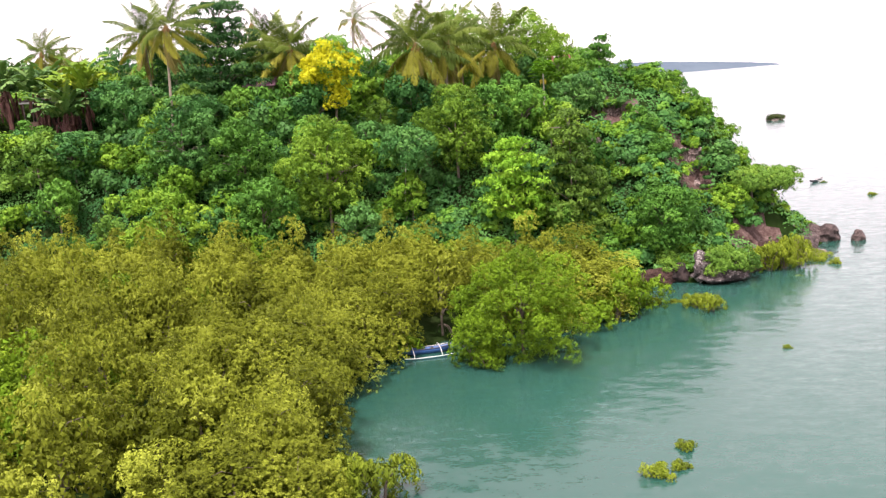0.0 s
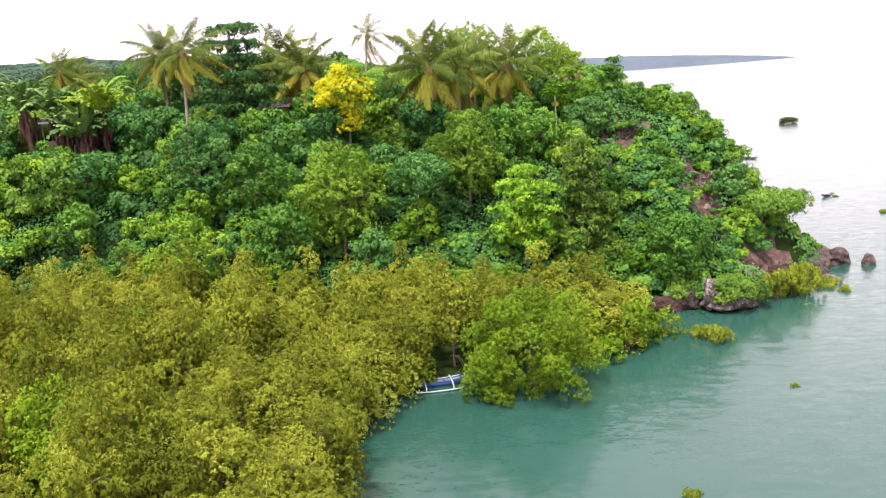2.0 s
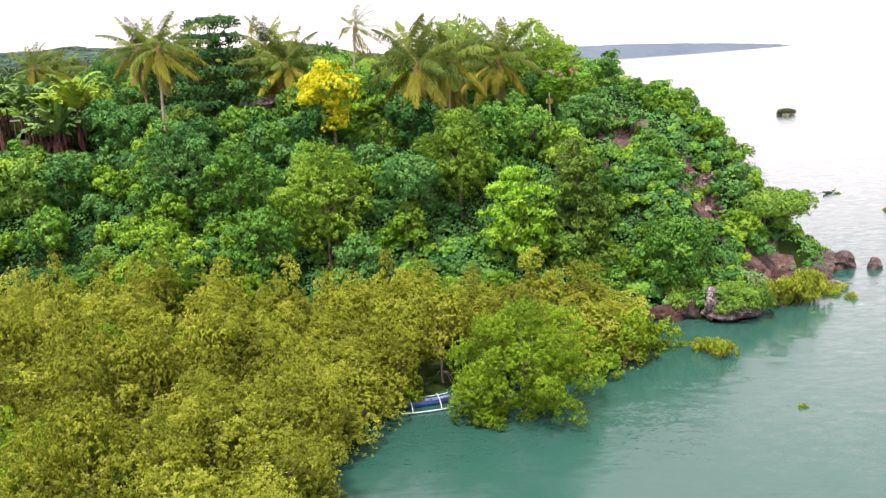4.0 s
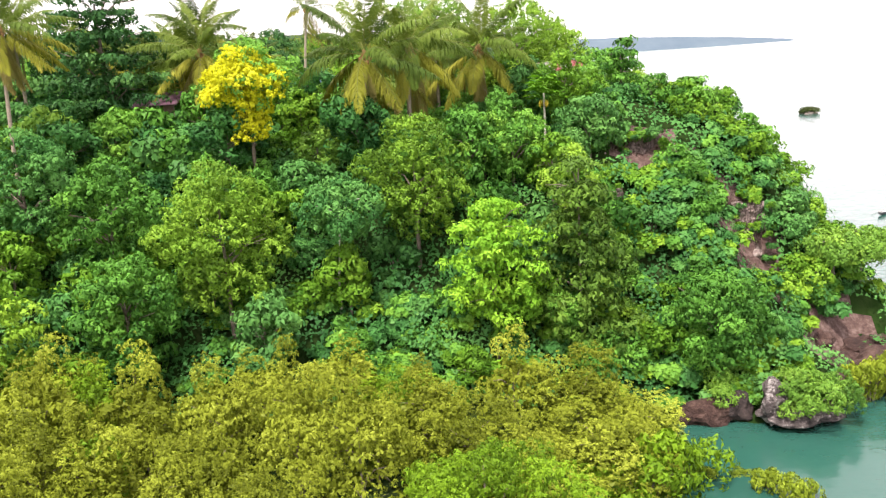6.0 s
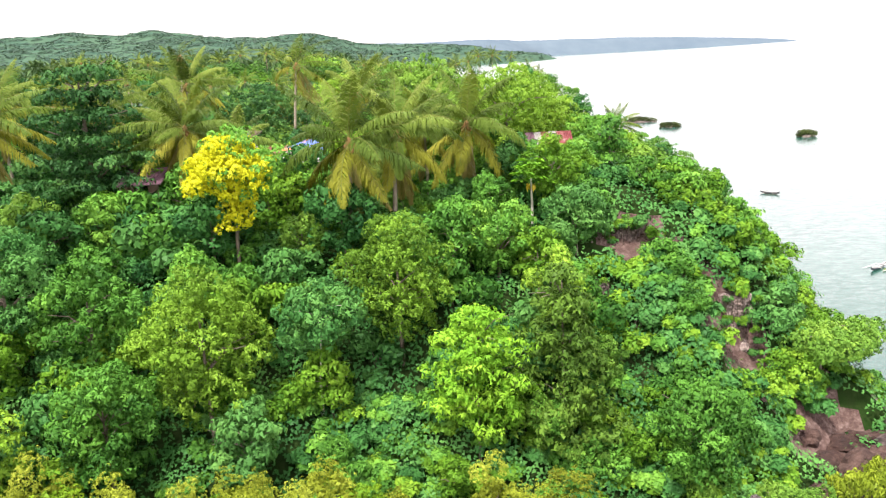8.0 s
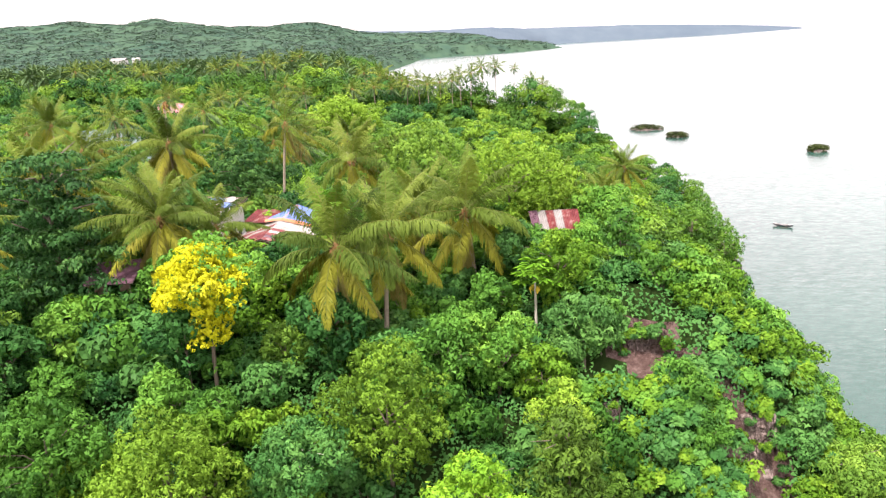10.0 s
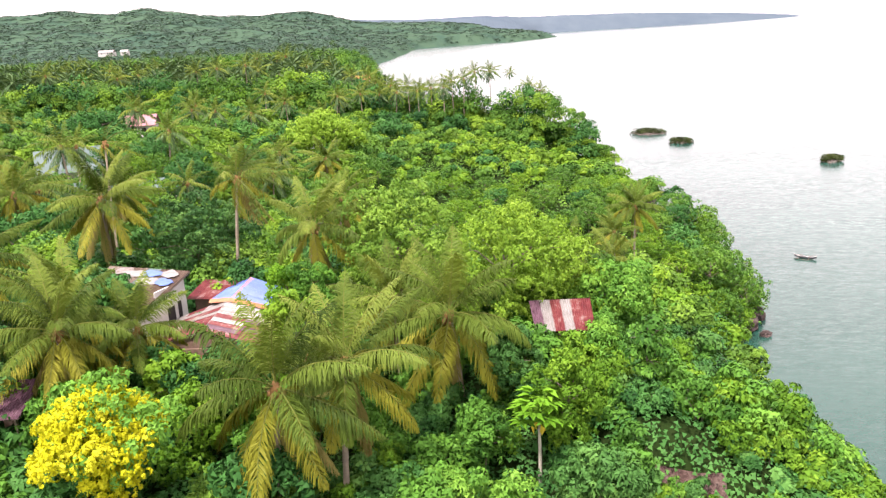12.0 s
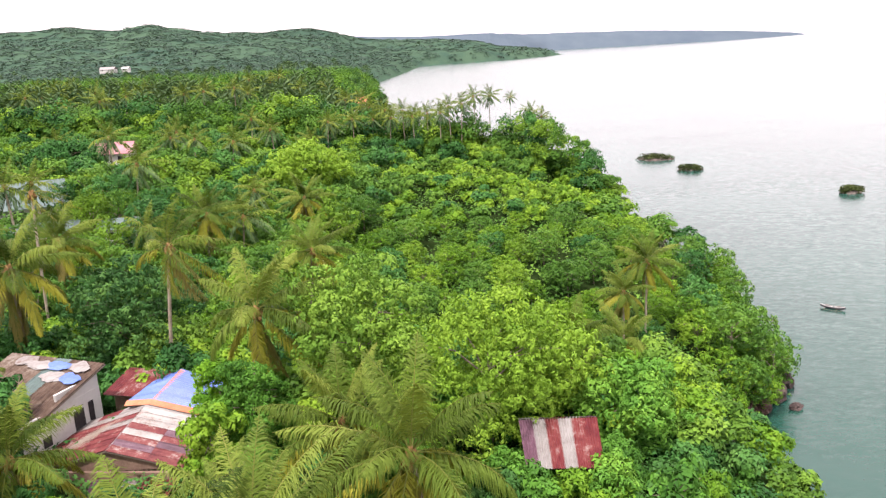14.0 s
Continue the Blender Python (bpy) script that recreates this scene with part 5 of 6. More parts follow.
# far woods: one joined mesh of leafy crowns, and one of palms
def crowns_mesh(places, radii, heights, quads, size, up=0.3):
    n = len(places)
    d = unit(R.normal(size=(n, quads, 3)))
    d[..., 2] = np.abs(d[..., 2]) * 0.9
    P = places[:, None] + d * np.stack([radii, radii, heights], 1)[:, None] * R.uniform(0.7, 1.05, (n, quads, 1))
    N = unit(d + (0, 0, up) + R.normal(size=d.shape) * 0.35)
    v, q = leaf_quads(P.reshape(-1, 3), N.reshape(-1, 3), np.repeat(radii * size, quads), 0.8)
    return v, q, np.repeat(R.uniform(0, 1, n), quads)


def scatter(n, y0, y1, u0, u1, power=1.0):
    y = y0 + (y1 - y0) * g.uniform(0, 1, n) ** power
    x = g.uniform(u0, u1, n) * y
    d = shore(x, y)
    ok = d > 2
    x, y = x[ok], y[ok]
    return np.stack([x, y, ground_z(x, y)], 1)


P1 = scatter(3300, 262, 900, -0.72, 0.0, 1.05)
P1 = P1[(np.abs(P1[:, 0] + 0.14 * P1[:, 1]) > 7) | (P1[:, 1] > 356) | (P1[:, 1] < 300)]
for leaf, sel, label in [("woods", slice(0, None, 2), "distant mixed tropical woodland behind the headland"), ("vine", slice(1, None, 4), "distant bright green woodland"), ("acacia", slice(3, None, 4), "distant dark tree crowns")]:
    P = P1[sel]
    v, q, tint = crowns_mesh(P + (0, 0, 1.5), g.uniform(2.6, 5.6, len(P)), g.uniform(3.5, 8.5, len(P)), 90, 0.22)
    ob = new("far_woods", quad_mesh("far_woods", v, q, M[leaf], tint))
    tagged(ob, label, "woodland", kind="stuff")
P2 = scatter(15000, 860, 2300, -0.72, 0.07, 1.2)
P2 = P2[waves(P2[:, 0], P2[:, 1], 210, 12) + 0.6 * waves(P2[:, 0], P2[:, 1], 60, 13) > -1.0]
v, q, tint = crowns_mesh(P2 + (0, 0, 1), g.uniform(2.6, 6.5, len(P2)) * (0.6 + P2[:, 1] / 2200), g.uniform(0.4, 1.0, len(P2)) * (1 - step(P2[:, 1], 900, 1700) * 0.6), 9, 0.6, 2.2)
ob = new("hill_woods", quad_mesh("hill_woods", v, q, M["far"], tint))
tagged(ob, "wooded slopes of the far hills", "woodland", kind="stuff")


def palm_grove(places):
    """Small far palms: a thin trunk and a star of drooping fronds each."""
    out, tints = [], []
    for x, y, z in places:
        h = R.uniform(9.5, 14.5)
        v, q = tube([(x, y, z), (x + 0.4, y, z + h)], [0.22, 0.15], 4)
        out.append((v, q)); tints.append(np.full(len(q), 0.8))
        for k in range(18):
            a, el = k * 2.4, 1.2 - 2.0 * k / 18
            d = np.array([np.cos(a) * np.cos(el), np.sin(a) * np.cos(el), np.sin(el)])
            side = np.array([-np.sin(a), np.cos(a), 0]) * 0.5
            o = np.array([x + 0.4, y, z + h])
            m, e = o + d * 2.3, o + d * 4.0 + (0, 0, -1.1)
            out.append((np.array([o, m + side - (0, 0, 0.2), e, m - side - (0, 0, 0.2)]), np.array([[0, 1, 2, 3]])))
            tints.append(np.full(1, R.uniform()))
    v, q = join(out)
    return v, q, np.concatenate(tints)


P3 = np.concatenate([scatter(210, 268, 400, -0.66, -0.08), scatter(60, 560, 900, -0.6, -0.10)])
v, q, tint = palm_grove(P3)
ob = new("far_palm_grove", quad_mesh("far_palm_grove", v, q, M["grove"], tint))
tagged(ob, "distant grove of coconut palms", "palm grove", kind="stuff")


# creepers and low leaves that hide the soil
def cover(name, label, n, x0, x1, y0, y1, size, leaf, lift, seed, where=None):
    gg = np.random.default_rng(seed)
    x, y = gg.uniform(x0, x1, n), gg.uniform(y0, y1, n)
    d = shore(x, y)
    ok = (d > 0.8) & (x > -14 - 0.62 * y)
    for cx, cy, r in CLEAR[:3] + [(22.6, 71.2, 3.0), (25.0, 74.0, 3.0)]:
        ok &= (x - cx) ** 2 + (y - cy) ** 2 > (r * 0.75) ** 2
    x, y = x[ok], y[ok]
    e = 0.4
    z, zx, zy = ground_z(x, y), ground_z(x + e, y), ground_z(x, y + e)
    N = unit(np.stack([(z - zx) / e, (z - zy) / e, np.ones_like(z)], 1) + R.normal(size=(len(x), 3)) * 0.35)
    P = np.stack([x, y, z], 1) + N * (np.abs(waves(x, y, 5, 8)) * lift + gg.uniform(0, 0.35, len(x)))[:, None]
    v, q = leaf_tris(P, N, size, 1.0)
    ob = new(name, quad_mesh(name, v, q, M[leaf], (0.5 + 0.5 * waves(x, y, 9, 9)).clip(0, 1)))
    tagged(ob, label, "undergrowth", kind="stuff")


# the dark leaf colour paints the shade of the gaps between shrubs
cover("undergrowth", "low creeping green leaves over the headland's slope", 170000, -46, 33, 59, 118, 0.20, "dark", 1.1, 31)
cover("undergrowth", "low green thicket over the far part of the headland", 110000, -130, 40, 120, 268, 0.34, "woods", 1.6, 32)


# ---- rocks ----
def boulder(x, y, z, size, mat, seed, label, rz=0.0):
    ob = new("boulder", rock_mesh("boulder", size, M[mat], seed))
    ob.matrix_basis = pose(x, y, z, 0, 0, rz)
    return tagged(ob, label, "rock", "shore rocks")


# the undercut rock with a leafy top at the foot of the bank
crag = new("crag", rock_mesh("crag", (2.1, 1.2, 0.55), M["crag"], 3, 0.3, 4))
crag.matrix_basis = pose(18.3, 63.0, 0.55, 0, 4, 8)
tagged(crag, "undercut grey limestone rock standing in the water", "rock", "shore rocks")
pillar = new("crag", rock_mesh("crag", (0.72, 0.55, 1.2), M["crag"], 5, 0.36, 4))
pillar.matrix_basis = pose(16.7, 62.7, 1.2, 0, 0, 30)
tagged(pillar, "pale upright limestone face with dark streaks", "rock", "shore rocks")
for x, y, z, size, mat, seed, rz in [
    (13.4, 63.5, 0.3, (1.5, 0.9, 0.85), "red_rock", 8, 10), (15.0, 63.9, 0.5, (1.1, 0.9, 1.0), "boulder", 9, 50), (21.6, 66.3, 0.35, (1.5, 1.0, 0.9), "red_rock", 10, 30),
    (23.8, 68.2, 0.4, (1.7, 1.1, 0.95), "red_rock", 11, 40), (25.6, 70.2, 0.4, (1.6, 1.1, 0.9), "red_rock", 12, 45), (27.4, 71.6, 0.5, (1.3, 1.1, 1.0), "boulder", 13, 20),
    (28.6, 73.2, 0.3, (1.1, 0.9, 0.7), "boulder", 14, 70), (29.3, 75.0, 0.35, (1.2, 1.0, 0.75), "boulder", 15, 10), (30.2, 76.4, 0.45, (1.15, 1.1, 0.95), "boulder", 52, 15), (31.7, 76.5, 0.45, (1.25, 1.1, 0.95), "boulder", 55, 70), (27.9, 75.4, 0.3, (0.9, 0.8, 0.6), "boulder", 35, 30), (26.7, 72.8, 0.4, (1.3, 0.9, 0.8), "red_rock", 36, 30), (24.8, 69.8, 0.5, (1.6, 1.0, 1.0), "red_rock", 37, 42),
    (29.6, 77.6, 0.4, (1.0, 0.9, 0.8), "boulder", 17, 80), (34.2, 75.6, 0.25, (0.62, 0.5, 0.75), "boulder", 18, 15), (27.0, 69.4, 0.2, (0.9, 0.6, 0.5), "rock", 19, 15),
    (28.4, 70.2, 0.15, (0.8, 0.6, 0.45), "rock", 20, 60), (22.2, 72.4, 0.9, (1.3, 0.9, 0.7), "red_rock", 61, 20), (23.0, 70.6, 0.3, (1.9, 1.2, 0.45), "red_rock", 62, 40), (25.4, 73.0, 0.4, (2.0, 1.3, 0.5), "red_rock", 63, 45), (28.4, 77.6, 0.9, (0.9, 0.7, 0.7), "rock", 64, 10), (27.6, 78.4, 1.6, (0.8, 0.7, 0.6), "rock", 65, 70),
    (27.4, 131.2, 0.5, (1.4, 1.4, 1.1), "red_rock", 23, 15), (29.6, 133.0, 0.6, (1.5, 1.3, 1.2), "red_rock", 24, 55), (32.0, 136.0, 0.5, (1.4, 1.5, 1.1), "boulder", 25, 5),
    (33.8, 139.0, 0.5, (1.1, 1.4, 1.0), "boulder", 26, 35), (34.2, 143.0, 0.6, (1.1, 1.6, 1.2), "red_rock", 27, 0), (33.4, 133.2, 0.15, (0.7, 0.45, 0.4), "boulder", 28, 20),
    (25.4, 127.5, 0.4, (1.0, 1.4, 0.9), "red_rock", 29, 30), (31.0, 200.5, 1.2, (2.2, 2.0, 2.4), "boulder", 30, 10), (28.6, 206.0, 1.5, (2.6, 2.2, 2.8), "boulder", 31, 40),
    (31.2, 206.5, 0.9, (1.9, 1.7, 1.8), "rock", 32, 80), (27.0, 211.5, 1.3, (2.2, 2.6, 2.6), "red_rock", 33, 20),
]:
    boulder(x, y, z, size, mat, seed, {"red_rock": "reddish-brown shore rock at the waterline", "boulder": "dark brown weathered boulder at the waterline", "rock": "pale grey limestone rock at the waterline"}[mat], rz)

# rough rock faces that show in the bank, with roots that hang over them
ROOTS = [quad_mesh("root", *tube([(0, 0, 0), (0.05 * k - 0.1, -0.12, -0.25), (0.08 - 0.04 * k, -0.16, -0.75), (0.03 * k, -0.12, -1.2 - 0.12 * k)], [0.035, 0.03, 0.024, 0.012], 5), M["root"], smooth=True) for k in range(4)]
def face_mesh(w_, h, seed):
    """A steep rough rock face: a broken front that turns back at its rim, closed behind."""
    n, m = 26, 30
    u, t = np.meshgrid(np.linspace(-1, 1, n), np.linspace(0, 1, m))
    z0, v = seed * 5.1, []
    for a, b in zip(u.ravel(), t.ravel()):
        p = Vector((a * w_ * 0.5, z0, b * h))
        rim = max(abs(a), abs(2 * b - 1))
        out = 0.55 * noise.fractal(p * 0.8, 0.9, 2.1, 5) + 0.22 * abs(noise.noise(Vector((p.x * 2.6, z0, p.z * 0.9)))) + 0.12 * noise.cell(p * 1.7)
        v.append((p.x * (1 + 0.14 * noise.noise(p * 0.9)), 0.9 * rim ** 4 + 0.25 * b - out, p.z + 0.2 * noise.noise(p * 1.1)))
    back = [(x * 0.96, y + 0.5, z) for x, y, z in v]
    k = n * m
    q = [(r * n + c, r * n + c + 1, (r + 1) * n + c + 1, (r + 1) * n + c) for r in range(m - 1) for c in range(n - 1)]
    q += [(k + d, k + c, k + b_, k + a_) for a_, b_, c, d in q]
    ring = [c for c in range(n)] + [r * n + n - 1 for r in range(1, m)] + [(m - 1) * n + c for c in range(n - 2, -1, -1)] + [r * n for r in range(m - 2, 0, -1)]
    q += [(ring[(i + 1) % len(ring)], ring[i], k + ring[i], k + ring[(i + 1) % len(ring)]) for i in range(len(ring))]
    return quad_mesh("rock", v + back, q, M["face"], smooth=False)


fringe = []
for x, y, z, w_, h, seed, rz in [(18.4, 74.6, 5.6, 3.2, 2.7, 41, 8), (19.2, 75.6, 7.9, 2.6, 1.9, 42, 14), (12.5, 78.2, 11.1, 2.9, 3.2, 43, 4), (9.8, 78.0, 12.1, 2.6, 2.1, 46, -6), (10.0, 74.0, 9.9, 1.3, 1.6, 44, 10), (13.3, 75.6, 10.2, 1.4, 1.3, 45, 0)]:
    t = thing("bank_outcrop", "bare pinkish-brown rock face under hanging roots", "rock", "bank outcrops")
    part("rock", face_mesh(w_, h, seed), t)
    for k in range(int(w_ * 3)):
        root = part("root", ROOTS[k % 4], t, "dark hanging root")
        root.matrix_basis = pose(((k + 0.5 + 0.35 * np.sin(k * 5.3)) / int(w_ * 3) - 0.5) * w_ * 0.95, -0.35 - 0.07 * (k % 3), h * (1.0 - 0.07 * (k * 3 % 4)), 14, 0, k * 37 % 50 - 25) @ Matrix.Diagonal((0.8, 0.8, 0.45 + 0.35 * (k * 7 % 5) / 2, 1))
    t.matrix_basis = pose(x, y, z, -14, 0, rz)
    # creepers hang over the rim
    for k in range(int(w_ * 3.2)):
        f = k / int(w_ * 3.2)
        a = radians(360 * f)
        px, pz = np.cos(a) * w_ * 0.52, np.sin(a) * h * 0.5 + h * 0.55
        fringe.append((1 if k % 3 else 3, pose(x + px, y + 0.25 * (pz / h) - 0.1, z + pz - 0.5, 0, 0, k * 77) @ Matrix.Diagonal((0.30, 0.24, 0.24 + 0.07 * (k % 3), 1))))
# shrubs lean out over the rim of the upper face
for n, (x, z) in enumerate([(9.2, 13.6), (10.4, 13.9), (11.3, 14.0), (12.3, 13.9), (13.3, 13.9), (14.2, 13.4)]):
    fringe.append(((0, 2, 1)[n % 3], pose(x, 78.7, z - 0.4, 18, 0, n * 67) @ Matrix.Diagonal((0.5, 0.5, 0.52, 1))))
for k, m in fringe:
    copy_thing(bush[k], m)

# bushes in the shallows, and leafy tops of the shore rocks
wet = [
    shrub("water_bush", "yellow-green young mangrove standing in the shallows", M["mangrove_lime"], 0.9, 1.0, 800, 0.15, 8, 0.5, 0.55, "young mangroves", "mangrove"),
    shrub("water_bush", "olive young mangrove standing in the shallows", M["mangrove_lime"], 1.2, 1.5, 1300, 0.15, 9, 0.5, 0.55, "young mangroves", "mangrove"),
    shrub("water_bush", "low green mangrove branch over the water", M["mangrove_green"], 1.5, 1.9, 1000, 0.20, 9, 0.5, 0.55, "young mangroves", "mangrove"),
]
plant_all(wet, [(k, put(None, x, y, -0.15, rz, s, s * h)) for k, x, y, s, h, rz in [
    (0, 7.0, 31.1, 0.75, 0.9, 0), (0, 8.1, 31.7, 0.5, 1.0, 40), (0, 8.8, 33.6, 0.55, 1.0, 80), (0, 17.7, 46.5, 0.3, 1.2, 10), (0, 15.4, 55.0, 1.0, 1.5, 60), (0, 14.5, 56.2, 0.95, 1.3, 110),
    (0, 13.6, 57.8, 0.7, 0.45, 150), (0, 24.5, 63.5, 0.4, 0.5, 20), (1, 22.8, 65.6, 1.15, 1.7, 30), (1, 24.2, 66.2, 1.25, 1.8, 75), (1, 25.6, 67.0, 1.1, 1.5, 130), (1, 27.6, 68.4, 0.6, 0.9, 190),
    (0, 28.6, 67.0, 0.6, 1.0, 230), (1, 28.6, 69.6, 0.6, 0.9, 260), (0, 45.8, 114.0, 0.5, 0.8, 0), (0, 46.6, 101.0, 0.6, 0.9, 50), (1, 11.2, 57.2, 0.8, 0.7, 15), (2, -1.2, 46.9, 1.0, 1.0, 0), (2, -0.4, 45.7, 0.8, 0.8, 70), (2, -6.0, 48.4, 0.8, 1.0, 140), (2, 10.3, 56.4, 1.35, 1.2, 30), (2, 8.6, 54.4, 1.5, 1.2, 200), (2, 6.4, 53.2, 1.3, 1.1, 310), (0, -3.1, 42.2, 0.22, 0.5, 0), (1, -4.7, 29.6, 1.25, 1.35, 40), (1, -6.2, 28.6, 1.3, 1.5, 100)]])
crest = shrub("shrub", "grey-green leafy cushion on the shore rock", M["ochre"], 1.7, 1.5, 2000, 0.17, 9, category="shrub")
crest.matrix_basis = put(None, 18.8, 62.7, 0.85, 0, 1.0)
crest2 = copy_thing(crest, put(None, 19.6, 63.5, 0.7, 120, 0.95))
crest4 = copy_thing(crest, put(None, 17.9, 63.5, 1.4, 60, 0.8))
crest5 = copy_thing(crest, put(None, 17.9, 62.3, 0.75, 170, 0.6))
crest3 = copy_thing(crest, put(None, 14.6, 64.6, 0.9, 220, 0.9))


# ---- islets ----
def islet(x, y, rx, ry, h, rz, label):
    t = thing("islet", label, "islet", "low green islets")
    part("rock", rock_mesh("rock", (rx, ry, h * 0.45), M["rock"], x, 0.15), t)
    lobes = [((np.cos(k * 2.4) * rx * np.sqrt(k / 14) * 0.8, np.sin(k * 2.4) * ry * np.sqrt(k / 14) * 0.8, h * (0.55 - 0.3 * k / 14)), (rx * 0.33, ry * 0.4, h * 0.45)) for k in range(14)]
    v, q, tint = lobe_leaves(lobes, 900, 0.6, 0.5)
    part("foliage", quad_mesh("foliage", v, q, M["islet"], tint), t)
    t.matrix_basis = pose(x, y, 0, 0, 0, rz) @ Matrix.Diagonal((1, 1, 0.72, 1))


islet(49.3, 308.0, 5.2, 3.6, 2.2, -8, "long low islet covered with dark green scrub")
islet(55.0, 285.5, 3.2, 2.6, 2.0, -8, "small low islet covered with green scrub")
islet(82.2, 244.5, 2.4, 1.9, 2.3, 0, "small scrub-topped rock islet in the sea")


# ---- boats ----
def boat(x, y, rz, length, hull, trim, label, pole_mat="boat_white", s_=1.0):
    """An outrigger canoe: slim hull, gunwale, thwarts, curved booms and two bamboo floats."""
    t = thing("outrigger_boat", label, "boat", "outrigger boats")
    n, k = 15, 7
    s = np.linspace(-1, 1, n)
    half = 0.36 * (1 - np.abs(s) ** 2.6) + 0.015
    rise = 0.28 * np.abs(s) ** 3
    v = []
    for i in range(n):
        for a in np.linspace(-np.pi / 2, np.pi / 2, k):
            v.append((s[i] * length / 2, np.sin(a) * half[i], rise[i] + 0.48 - np.cos(a) ** 0.7 * (0.62 - rise[i] * 0.6)))
    q = [(i * k + j, i * k + j + 1, (i + 1) * k + j + 1, (i + 1) * k + j) for i in range(n - 1) for j in range(k - 1)]
    ob = part("hull", quad_mesh("hull", v, q, M[hull], smooth=True), t)
    ob.modifiers.new("thick", "SOLIDIFY").thickness = 0.04
    for sg in (-1, 1):
        part("gunwale", quad_mesh("gunwale", *tube(np.stack([s * length / 2, sg * half, rise + 0.49], 1), np.full(n, 0.035), 5), M[trim], smooth=True), t)
        fl = np.stack([s * length * 0.42, np.full(n, sg * 1.75), 0.08 + 0.12 * np.abs(s) ** 3], 1)
        part("float", quad_mesh("float", *tube(fl, 0.055 - 0.02 * np.abs(s), 6), M[pole_mat], smooth=True), t)
    for f in (-0.25, 0.22):
        yb = np.linspace(-1.78, 1.78, 11)
        part("boom", quad_mesh("boom", *tube(np.stack([np.full(11, f * length), yb, 0.62 - 0.5 * (yb / 1.78) ** 4], 1), np.full(11, 0.04), 5), M[pole_mat], smooth=True), t)
    for f in (-0.33, -0.05, 0.1, 0.33):
        bm = bmesh.new()
        bmesh.ops.create_cube(bm, size=1.0)
        for vv in bm.verts:
            vv.co = Vector((vv.co.x * 0.22 + f * length, vv.co.y * 0.6, vv.co.z * 0.03 + 0.44))
        bmesh.ops.bevel(bm, geom=bm.edges[:], offset=0.008, segments=1, affect="EDGES")
        me = bpy.data.meshes.new("thwart")
        bm.to_mesh(me); bm.free()
        me.materials.append(M[trim])
        part("thwart", me, t)
    t.matrix_basis = pose(x, y, 0.05, 0, 0, rz) @ Matrix.Diagonal((s_, s_, s_, 1))
    return t


boat(-4.3, 48.5, 14, 5.9, "boat_blue", "boat_dark", "blue outrigger canoe moored under the mangroves", "boat_white", 0.64)
boat(48.3, 163.7, -35, 5.2, "boat_dark", "boat_white", "dark outrigger canoe anchored on the open water", "wood", 0.62)
boat(45.2, 115.0, 40, 5.6, "boat_dark", "boat_white", "white and dark outrigger canoe on the water", "boat_white", 0.6)


# ---- houses ----
def box(name, lo, hi, mat, parent, label="", bevel=0.015):
    bm = bmesh.new()
    bmesh.ops.create_cube(bm, size=1.0)
    lo, hi = Vector(lo), Vector(hi)
    for v in bm.verts:
        v.co = Vector([lo[i] + (v.co[i] + 0.5) * (hi[i] - lo[i]) for i in range(3)])
    bmesh.ops.bevel(bm, geom=bm.edges[:], offset=bevel, segments=1, affect="EDGES")
    me = bpy.data.meshes.new(name)
    bm.to_mesh(me); bm.free()
    me.materials.append(M[mat])
    return part(name, me, parent, label)


def sheets(parent, a, b, c, d, n, rows, mats, lift=0.0):
    """Corrugated sheets over the four-sided slope a-b (top edge) to d-c (bottom edge), each an object of its own."""
    a, b, c, d = (np.array(p, float) for p in (a, b, c, d))
    nrm = unit(np.cross(b - a, d - a)[None])[0]
    nrm = nrm if nrm[2] > 0 else -nrm
    for r in range(rows):
        for k in range(n):
            u0, u1 = k / n - 0.004, (k + 1) / n + 0.004
            v0, v1 = r / rows, min((r + 1) / rows + 0.04, 1.02)
            m, w_ = 10, 3
            v = []
            for j in range(w_):
                f = v0 + (v1 - v0) * j / (w_ - 1)
                for i in range(m + 1):
                    u = u0 + (u1 - u0) * i / m
                    p = (a * (1 - u) + b * u) * (1 - f) + (d * (1 - u) + c * u) * f
                    v.append(p + nrm * (lift + 0.028 * np.cos(i * np.pi) + 0.012 * (rows - r) + R.uniform(-0.006, 0.006)))
            q = [(j * (m + 1) + i, j * (m + 1) + i + 1, (j + 1) * (m + 1) + i + 1, (j + 1) * (m + 1) + i) for j in range(w_ - 1) for i in range(m)]
            part("sheet", quad_mesh("sheet", v, q, M[mats[(r * n + k) % len(mats)]]), parent)


def slope(name, pts, mat, parent, thick=0.05):
    """A flat roof deck with thickness under the sheets."""
    bm = bmesh.new()
    top = [bm.verts.new(p) for p in pts]
    low = [bm.verts.new((p[0], p[1], p[2] - thick)) for p in pts]
    bm.faces.new(top); bm.faces.new(low[::-1])
    for i in range(len(pts)):
        j = (i + 1) % len(pts)
        bm.faces.new((top[j], top[i], low[i], low[j]))
    me = bpy.data.meshes.new(name)
    bm.to_mesh(me); bm.free()
    me.materials.append(M[mat])
    return part(name, me, parent)


